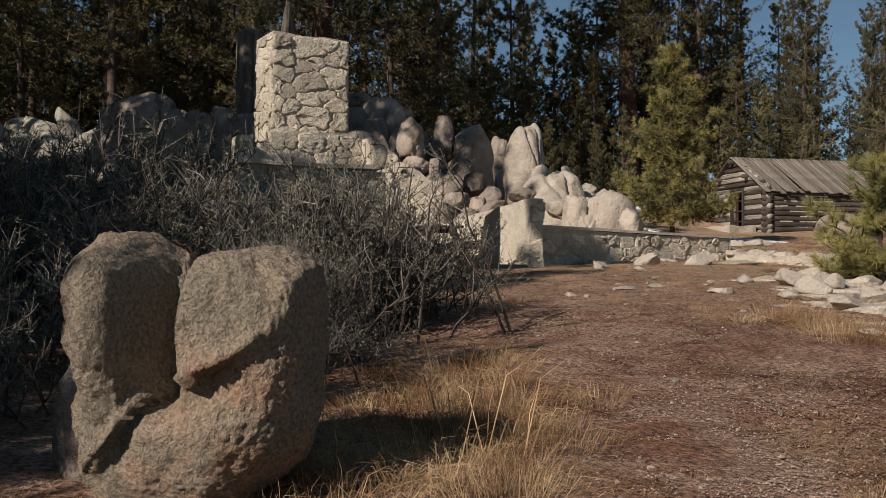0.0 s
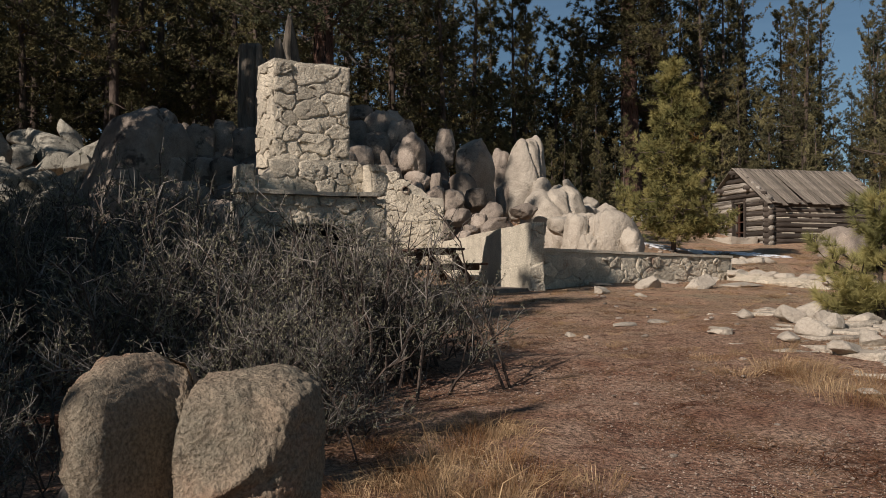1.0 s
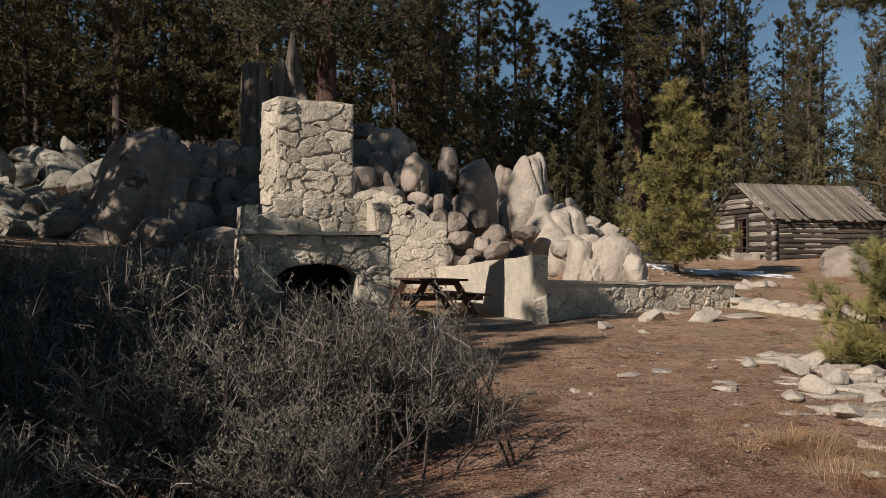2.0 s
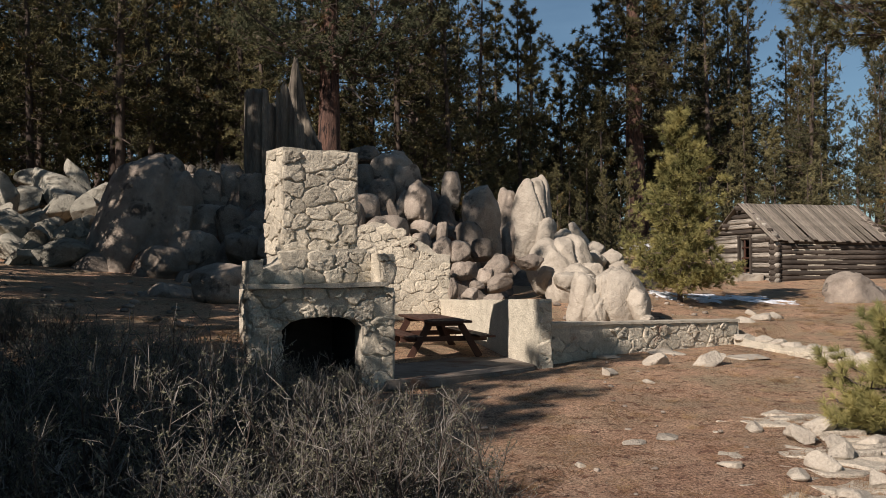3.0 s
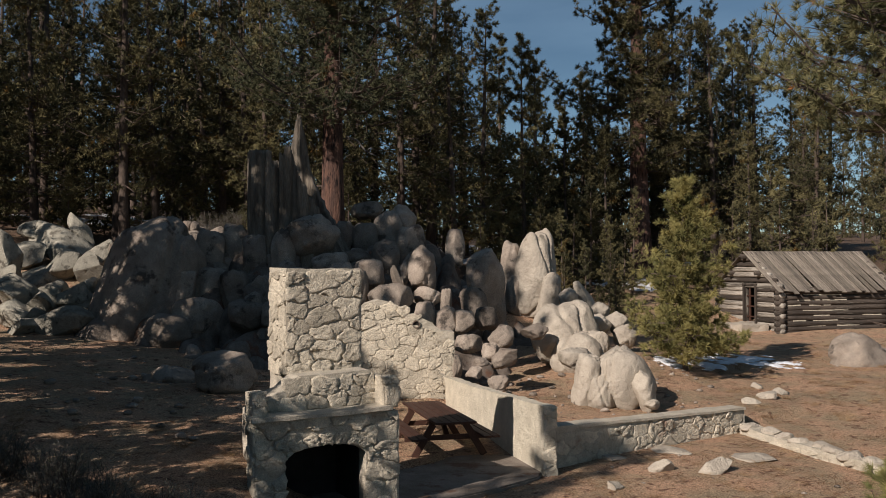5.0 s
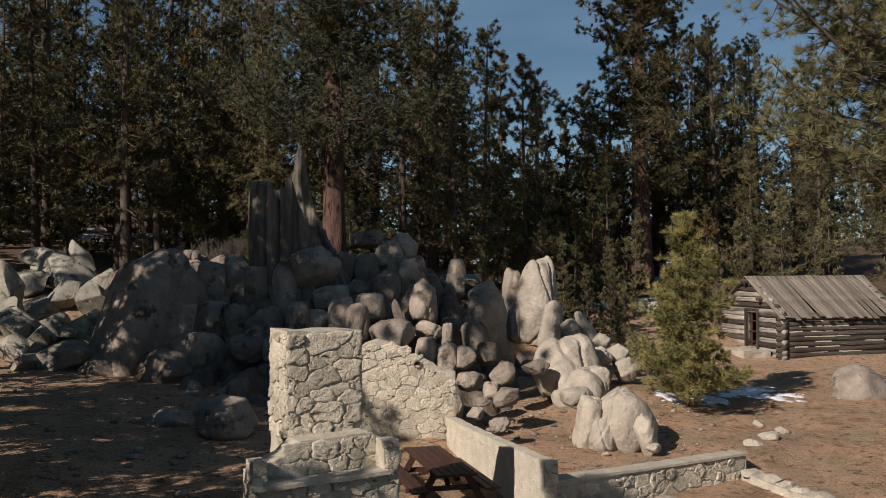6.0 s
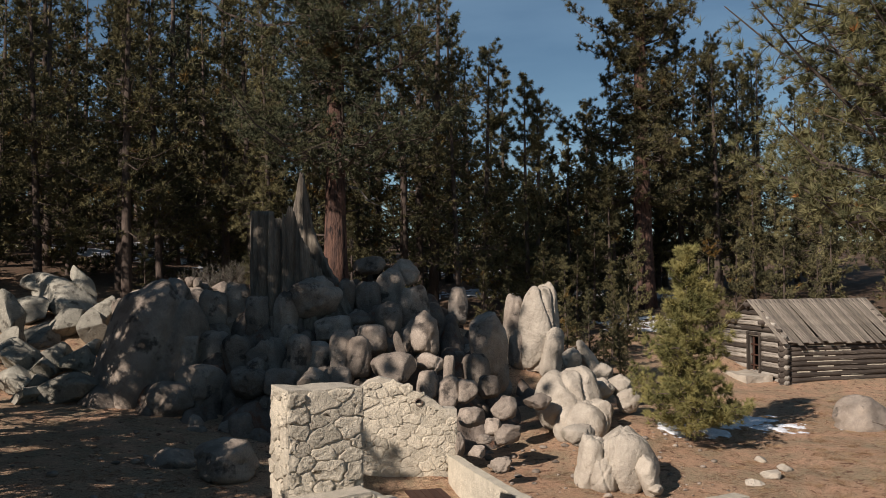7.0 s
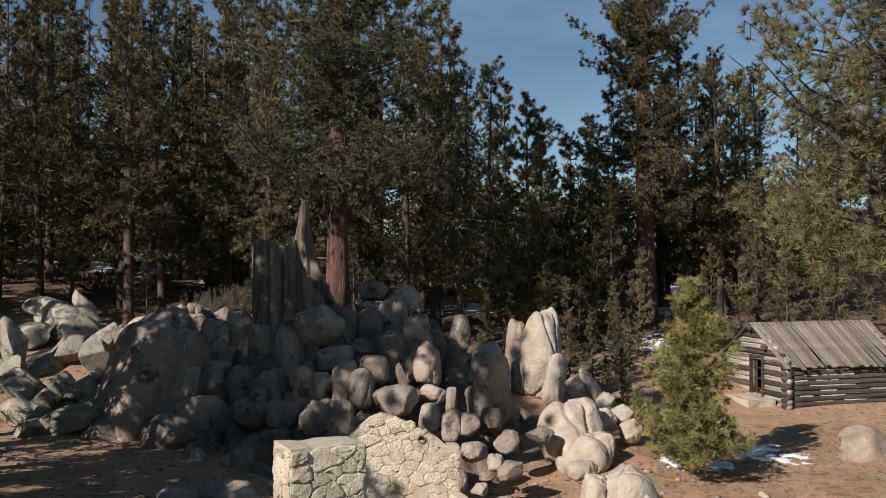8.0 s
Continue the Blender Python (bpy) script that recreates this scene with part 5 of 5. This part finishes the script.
def brush(kind, x, y, turn, size=1.0, first={}):
    m = place(x, y, ground_z(x, y) - 0.05, turn) @ Matrix.Scale(size, 4)
    if kind in first:
        b = copy_thing(first[kind], m)
        b.scale = (size, size, size)
        return b
    e = empty("shrub", m, "grey-green twiggy evergreen shrub, half bare", "shrub", "brush beside the path")
    tagged(part_me("stem_mass", BRUSH[kind][0], BARK, e), kind="stuff")
    tagged(part_me("twig_mass", BRUSH[kind][1], TWIG, e), kind="stuff")
    tagged(part_me("foliage", BRUSH[kind][2], SAGE, e), kind="stuff")
    first[kind] = e
    return e


for k, x, y, t, s in ((0, -0.9, 8.2, 0, 1.0), (1, -2.0, 7.0, 60, 1.0), (2, -2.6, 8.8, 120, 1.12), (0, -3.9, 7.4, 200, 0.9), (1, -4.2, 9.4, 10, 1.1), (2, -5.4, 8.4, 300, 1.0), (1, -3.2, 5.6, 90, 0.75), (0, -1.0, 6.4, 140, 0.62),
                      (1, -2.9, 13.2, 40, 0.62), (0, -6.2, 14.4, 20, 0.55), (1, -7.6, 15.4, 75, 0.6), (2, -5.3, 13.8, 150, 0.5), (1, -8.8, 16.5, 33, 0.55), (0, -1.6, 13.6, 110, 0.55), (2, -4.0, 13.0, 200, 0.6), (1, -0.6, 12.6, 10, 0.5), (0, -2.2, 12.0, 60, 0.7), (2, -6.4, 10.4, 40, 0.95), (0, -3.0, 10.6, 250, 0.95), (1, -5.0, 11.2, 170, 0.95), (1, -7.4, 12.5, 30, 0.75), (0, -1.6, 9.8, 77, 0.85), (2, -0.45, 9.1, 30, 0.75), (1, -2.5, 4.5, 20, 0.55), (0, -2.2, 3.5, 80, 0.36), (2, -10.4, 38.2, 0, 0.8), (0, -9.2, 38.8, 50, 0.8), (1, -11.8, 38.0, 150, 0.7)):
    brush(k, x, y, t, s)


def grass_mesh(seed, count, radius, tall, lean=0.5, width=0.005):
    rnd = np.random.default_rng(seed)
    v = []
    for i in range(count):
        r, a = radius * math.sqrt(rnd.random()), rnd.uniform(0, 6.28)
        p = np.array([r * math.cos(a), r * math.sin(a), -0.02])
        d = np.array([math.cos(a), math.sin(a), 0]) * lean * rnd.uniform(0.2, 1.3) + rnd.normal(size=3) * (0.25, 0.25, 0)
        h = tall * rnd.uniform(0.35, 1.1)
        side_v = np.cross(d + (0, 0, 1), rnd.normal(size=3))
        side_v *= width / 2 / (np.linalg.norm(side_v) + 1e-9)
        m = p + (0, 0, h * 0.6) + d * h * 0.35
        e = p + (0, 0, h * (0.95 - 0.35 * np.linalg.norm(d))) + d * h * 0.95
        v += [p - side_v, p + side_v, m - side_v * 0.8, m - side_v * 0.8, p + side_v, m + side_v * 0.8, m - side_v * 0.8, m + side_v * 0.8, e]
    v = np.array(v)
    return tri_mesh("grass", v, np.arange(len(v)).reshape(-1, 3))


TUFTS = [grass_mesh(81, 120, 0.24, 0.3, 1.1, 0.003), grass_mesh(82, 130, 0.16, 0.26, 1.2, 0.0035), grass_mesh(83, 5, 0.12, 0.68, 0.4, 0.006), grass_mesh(84, 200, 0.25, 0.18, 1.5, 0.0035)]
for me in TUFTS:
    me.materials.append(DRY_GRASS)
gr = np.random.default_rng(12)


def tuft(kind, x, y, size=1.0, z=None):
    ob = new("grass_tuft", TUFTS[kind])
    ob.matrix_world = place(x, y, ground_z(x, y) - 0.01 if z is None else z, gr.uniform(0, 360)) @ Matrix.Scale(size, 4)
    return tagged(ob, ("clump of dry straw-coloured grass", "low arching tuft of dry grass", "tall thin dry grass stalks", "matted bleached grass on the ground")[kind], "grass", "dry grass", "stuff")


for i in range(64):
    t = gr.uniform(0, 1)
    tuft(int(gr.choice([0, 1, 1, 3])), -0.45 + 0.75 * t + gr.normal() * 0.3, 3.2 + 3.2 * t + gr.normal() * 0.4, gr.uniform(0.6, 1.1))
for x, y in ((0.12, 4.2), (0.22, 4.4), (0.05, 4.5), (0.28, 4.15), (0.3, 4.8), (0.05, 5.3), (-0.42, 3.5), (0.0, 4.1)):
    tuft(2, x, y, 1.0)
for i in range(22):
    tuft(0, 0.2 + gr.normal() * 0.3, 4.3 + gr.normal() * 0.45, gr.uniform(0.6, 1.0))
for i in range(60):
    tuft(int(gr.choice([1, 3, 3])), gr.uniform(-2.4, 0.4), gr.uniform(2.4, 3.3), gr.uniform(0.7, 1.1))
for i in range(26):
    tuft(int(gr.choice([0, 1, 3])), 3.6 + gr.normal() * 0.55, 8.4 + gr.normal() * 0.7, gr.uniform(0.6, 1.1))
for i in range(14):
    tuft(int(gr.choice([0, 1])), 2.0 + gr.normal() * 0.2, 3.6 + gr.normal() * 0.25, gr.uniform(0.5, 0.8))
for i in range(30):
    tuft(int(gr.choice([0, 1, 3])), gr.uniform(-9, -3.2), gr.uniform(13, 19), gr.uniform(0.6, 1.1))


for i in range(150):
    tuft(int(gr.choice([1, 3, 3])), gr.uniform(7.5, 18), gr.uniform(23.5, 36), gr.uniform(0.5, 0.9))
for i in range(120):
    tuft(int(gr.choice([1, 3])), gr.uniform(0.6, 7.5), gr.uniform(9, 21), gr.uniform(0.3, 0.6))


# the coarse granite boulder at the path's edge: two lobes, a ledge that runs across, a hollow between
def front_rock():
    # silhouette: radius by angle, anticlockwise from the right
    turn = [-180, -150, -125, -90, -60, -30, 0, 22, 42, 58, 72, 84, 90, 96, 105, 120, 132, 148, 165, 180]
    wide = [0.43, 0.50, 0.60, 0.52, 0.51, 0.52, 0.52, 0.57, 0.66, 0.60, 0.53, 0.49, 0.35, 0.52, 0.58, 0.67, 0.63, 0.48, 0.42, 0.43]
    bm = bmesh.new()
    bmesh.ops.create_icosphere(bm, subdivisions=7, radius=1.0)
    for p in bm.verts:
        c = p.co.copy()
        rho = math.hypot(c.x, c.z)
        S = float(np.interp(math.degrees(math.atan2(c.z, c.x)), turn, wide)) * rho ** 0.62
        x, z = (S * c.x / rho, S * c.z / rho) if rho > 1e-6 else (0.0, 0.0)
        y = math.copysign(abs(c.y) ** 0.85, c.y) * 0.42
        face = smooth(0.15, -0.25, c.y)
        ledge = float(np.interp(x, [-0.5, -0.12, 0.02, 0.46], [-0.5, -0.06, -0.02, 0.27])) + 0.05 * noise.noise(Vector((x * 6, 0, 3)))
        groove = float(np.interp(x + 0.06 * z, [-0.27, -0.2, -0.1, -0.03, -0.005, 0.03], [0, 0.12, 0.62, 1, 0.9, 0])) * smooth(-0.12, 0.05, z - ledge)
        y += face * 0.3 * groove
        lobe = smooth(-0.1, -0.3, x) * smooth(-0.1, 0.2, z)
        y -= face * 0.09 * lobe
        d = ledge - z
        under = smooth(-0.012, 0.015, d) * math.exp(-max(d, 0) / 0.16) * (0.25 + 0.75 * smooth(-0.3, -0.16, x)) * smooth(0.4, 0.12, x)
        y += face * (0.11 * under - 0.035 * smooth(0.1, 0.0, abs(d)) * smooth(0.45, 0.3, abs(x)))
        y += face * 0.10 * smooth(-0.1, -0.5, z) * smooth(0.1, 0.4, x)
        q = Vector((x, y, z))
        k = 0.045 * noise.noise(q * 2.6) + 0.022 * noise.noise(q * 6) + 0.012 * noise.noise(q * 16) + 0.008 * noise.noise(q * 40) + 0.006 * noise.noise(q * 85)
        p.co = q + c.normalized() * k
    ob = part("foreground_boulder", bm, TAN_GRANITE, shade_smooth=True)
    ob.matrix_world = place(-0.985, 3.72, 0.565, 0)
    tagged(ob, "coarse tan granite boulder with two lobes and a hollow", "boulder")


front_rock()
boulder(-1.5, 4.05, 0.25, 0.42, 0.5, 0.8, 0, label="grey granite boulder half buried in dry grass", group="loose stones")

# cracked pale ledge at the path's right edge, with broken blocks lying on it
def ledge_slab(poly, top, seed):
    bm = bmesh.new()
    face = bm.faces.new([bm.verts.new((x, y, top)) for x, y in poly])
    out = bmesh.ops.extrude_face_region(bm, geom=[face])
    for v in out["geom"]:
        if isinstance(v, bmesh.types.BMVert):
            v.co.z = top - 0.45
    bmesh.ops.recalc_face_normals(bm, faces=bm.faces[:])
    bmesh.ops.bevel(bm, geom=bm.edges[:], offset=0.025, segments=1, affect="EDGES")
    bmesh.ops.triangulate(bm, faces=bm.faces[:])
    bmesh.ops.subdivide_edges(bm, edges=[e for e in bm.edges if e.calc_length() > 0.2], cuts=2, use_grid_fill=False)
    bmesh.ops.triangulate(bm, faces=bm.faces[:])
    for v in bm.verts:
        v.co += noise.noise_vector(v.co * 3 + Vector((seed, 0, 0))) * 0.045 + noise.noise_vector(v.co * 9) * 0.02
    return bm


ledge = empty("stone_ledge", Matrix(), "cracked pale stone ledge beside the path", "ledge")
lrnd = np.random.default_rng(44)
seeds = []
for i in range(1200):
    c = (lrnd.uniform(2.6, 7.4), lrnd.uniform(7.2, 14.6))
    if all(math.hypot((c[0] - q[0]) / 1.5, c[1] - q[1]) > lrnd.uniform(0.26, 0.42) for q in seeds):
        seeds.append(c)
for i, c in enumerate(seeds):
    poly = [(3.0, 10.4), (3.75, 8.7), (4.2, 7.7), (6.6, 7.3), (7.2, 10), (7.0, 13.4), (5.2, 14.4), (3.9, 13.7), (3.3, 12.0)]
    for q in seeds:
        if q is not c:
            nx, ny = (q[0] - c[0]) / 2.25, q[1] - c[1]
            n = math.hypot(nx, ny)
            poly = clip_cell(poly, (c[0] + q[0]) / 2 - nx / n * 0.012, (c[1] + q[1]) / 2 - ny / n * 0.012, nx / n, ny / n)
    poly = [p for k, p in enumerate(poly) if math.hypot(p[0] - poly[k - 1][0], p[1] - poly[k - 1][1]) > 0.06]
    if len(poly) > 2:
        part("slab", ledge_slab(poly, ground_z(*c) - 0.035 + 0.055 * float(smooth(3.6, 5.0, c[0])) + lrnd.uniform(-0.035, 0.035), i), LEDGE, ledge)
for x, y, w, d, h in ((4.3, 9.9, 0.5, 0.3, 0.2), (4.75, 10.3, 0.4, 0.35, 0.3), (5.0, 9.4, 0.42, 0.35, 0.26), (5.45, 9.9, 0.6, 0.35, 0.3), (4.35, 10.9, 0.4, 0.35, 0.34), (4.7, 11.3, 0.4, 0.36, 0.34), (5.3, 11.0, 0.45, 0.3, 0.3), (3.95, 10.6, 0.4, 0.3, 0.14),
                      (3.3, 11.0, 0.5, 0.3, 0.12), (4.6, 12.2, 0.5, 0.35, 0.34), (5.0, 12.7, 0.55, 0.4, 0.36), (5.5, 12.0, 0.6, 0.4, 0.3), (4.9, 11.8, 0.36, 0.3, 0.3), (6.0, 12.9, 0.5, 0.4, 0.36), (4.2, 12.9, 0.35, 0.3, 0.18), (5.9, 9.0, 0.5, 0.4, 0.3), (5.3, 8.5, 0.45, 0.35, 0.24), (3.5, 7.6, 0.3, 0.22, 0.1), (6.1, 10.6, 0.6, 0.5, 0.4)):
    boulder(x, y, ground_z(x, y) + 0.03 + h * 0.08, w * 0.85, d * 0.85, h * 0.85, 3, label="pale broken block lying on the stone ledge", group="ledge blocks", pale=True)
for x, y, w, h in ((4.21, 19.1, 0.46, 0.36), (5.3, 19.05, 0.7, 0.42), (3.05, 17.9, 0.42, 0.26), (3.6, 16.9, 0.22, 0.12), (4.8, 20.6, 0.9, 0.16), (6.4, 20.2, 1.1, 0.14), (3.4, 20.1, 0.7, 0.12), (1.55, 11.2, 0.16, 0.09), (2.9, 12.6, 0.5, 0.1), (2.4, 12.4, 0.4, 0.08),
                   (9.3, 26.5, 0.5, 0.3), (8.6, 25.6, 0.7, 0.36), (7.9, 24.9, 0.5, 0.25), (8.9, 27.5, 0.5, 0.28)):
    boulder(x, y, ground_z(x, y) + h * 0.12, w, w * 0.7, h, 3, label="loose pale stone lying on the gravel", group="loose stones", pale=True)
for i in range(110):
    y = gr.uniform(3.0, 30)
    x = gr.uniform(0.0, 0.42) * y if y < 18 else gr.uniform(0.0, 0.3) * y
    s = gr.uniform(0.02, 0.05) if y < 9 else gr.uniform(0.03, 0.1)
    boulder(x, y, ground_z(x, y) + s * 0.15, s * 1.3, s, s * 0.7, 2, group="loose stones")

for i in range(120):
    x, y = gr.uniform(0.8, 7.5), gr.uniform(22.5, 29.5)
    if side(WALL_A, WALL_D, x, y) > 0.9:
        s = 0.05 + 0.16 * gr.random() ** 2
        boulder(x, y, ground_z(x, y) + s * 0.2, s * 1.4, s, s * 0.8, 2, label="small pinkish stone on the red slope", group="slope stones")
for i in range(60):
    x, y = gr.uniform(-13, -5), gr.uniform(18, 27)
    s = 0.05 + 0.2 * gr.random() ** 2
    boulder(x, y, ground_z(x, y) + s * 0.2, s * 1.4, s, s * 0.8, 2, label="small stone on the shaded slope", group="slope stones")


# ---- fallen needles and grit near the path ----
def litter():
    rnd = np.random.default_rng(99)
    n = 110000
    y = 2.2 + 34 * rnd.random(n) ** 2.0
    x = rnd.uniform(-0.48, 0.5, n) * y
    deep = np.array([noise.noise(Vector((a * 1.1, b * 0.8, 5))) + 0.5 * noise.noise(Vector((a * 4, b * 3, 8))) for a, b in zip(x, y)]) > rnd.uniform(-0.3, 0.25, n)
    x, y = x[deep], y[deep]
    n = len(x)
    z = height(x, y) + rnd.uniform(0.003, 0.012, n)
    a = rnd.uniform(0, 6.28, n)
    ln, w = rnd.uniform(0.05, 0.13, n) * (1 + 0.03 * y), 0.0026 + 0.00045 * y
    d = np.stack([np.cos(a) * ln, np.sin(a) * ln, rnd.normal(size=n) * 0.012], -1) / 2
    s = np.stack([-np.sin(a) * w, np.cos(a) * w, np.zeros(n)], -1) / 2
    c = np.stack([x, y, z], -1)
    v = np.stack([c - d - s, c + d - s, c + d + s, c - d + s], 1).reshape(-1, 3)
    k = np.arange(n)[:, None] * 4
    f = np.concatenate([k + np.array([0, 1, 2]), k + np.array([0, 2, 3])])
    tagged(part_me("needle_litter", tri_mesh("needle_litter", v, f), LITTER), "reddish fallen pine needles scattered over the gravel", "litter", kind="stuff")


litter()


def grit():
    rnd = np.random.default_rng(98)
    n = 24000
    y = 2.3 + 9 * rnd.random(n) ** 1.8
    x = rnd.uniform(-0.05, 0.5, n) * y
    z = height(x, y)
    r = rnd.uniform(0.003, 0.009, n) * (1 + (rnd.random(n) > 0.97))
    corner = np.array([(1, 0, 0), (-0.5, 0.87, 0), (-0.5, -0.87, 0), (0, 0, 0.8), (0.2, 0.1, -0.5)])
    v = corner[None] * r[:, None, None] * rnd.uniform(0.7, 1.3, (n, 5, 1)) + np.stack([x, y, z + 0.004], -1)[:, None]
    f = np.array([(0, 1, 3), (1, 2, 3), (2, 0, 3)])
    tagged(part_me("grit", tri_mesh("grit", v.reshape(-1, 3), (f[None] + np.arange(n)[:, None, None] * 5).reshape(-1, 3)), GRIT), "loose granite grit on the path", "gravel", kind="stuff")


grit()


# ---- old snow in the shade ----
def snow_patch(x, y, w, d, seed, keep=0.0):
    n = 46
    u = np.linspace(-1, 1, n)
    X, Y = np.meshgrid(x + u * w / 2, y + u * d / 2)
    U, V = np.meshgrid(u, u)
    F = np.array([[noise.fractal(Vector((X[i, j] * 1.6, Y[i, j] * 1.6, seed)), 0.7, 2.1, 5) for j in range(n)] for i in range(n)]) + 0.55 * (1 - U ** 2 - V ** 2) - 0.1 - keep
    Z = height(X, Y) + np.clip(F, -0.05, 0.25) * 0.14
    a = (np.arange(n - 1)[:, None] * n + np.arange(n - 1)[None]).ravel()
    good = (F.ravel()[a] > -0.05) | (F.ravel()[a + n + 1] > -0.05)
    a = a[good]
    f = np.concatenate([np.stack([a, a + 1, a + n + 1], -1), np.stack([a, a + n + 1, a + n], -1)])
    tagged(part_me("snow_patch", tri_mesh("snow_patch", np.stack([X, Y, Z], -1).reshape(-1, 3), f, True), SNOW), "thin patch of old snow lingering on the ground", "snow", "snow patches")


for i, (x, y, w, d) in enumerate(((10.0, 32.1, 4.2, 2.6), (8.0, 30.6, 2.2, 1.6), (7.2, 29.8, 2.6, 1.5), (13.6, 31.9, 2.0, 0.9), (9.6, 50, 5, 4), (8.2, 60, 6, 5), (13.5, 58, 5, 4), (-24, 62, 12, 6), (-12, 60, 10, 6), (-5, 58, 8, 5), (2, 60, 6, 5), (24, 48, 4, 3), (-20, 72, 16, 8), (3, 76, 12, 8), (14, 72, 10, 6))):
    snow_patch(x, y, w, d, 3.7 * i, 0.2 if i < 4 else 0.1)

# cap stones along the crumbling low run
for i in range(11):
    f = (i + 0.3) / 11
    x, y = 6.95 + 2.3 * f + gr.normal() * 0.04 + 0.15, 22.6 - 5.0 * f + 0.06
    boulder(x, y, 0.7 + 0.68 - 0.26 * f, 0.42 + gr.uniform(0, 0.25), 0.4 + gr.uniform(0, 0.2), 0.16 + gr.uniform(0, 0.12), 1, turn=gr.uniform(0, 360), label="pale rough cap stone on the low wall", group="loose stones", pale=True)
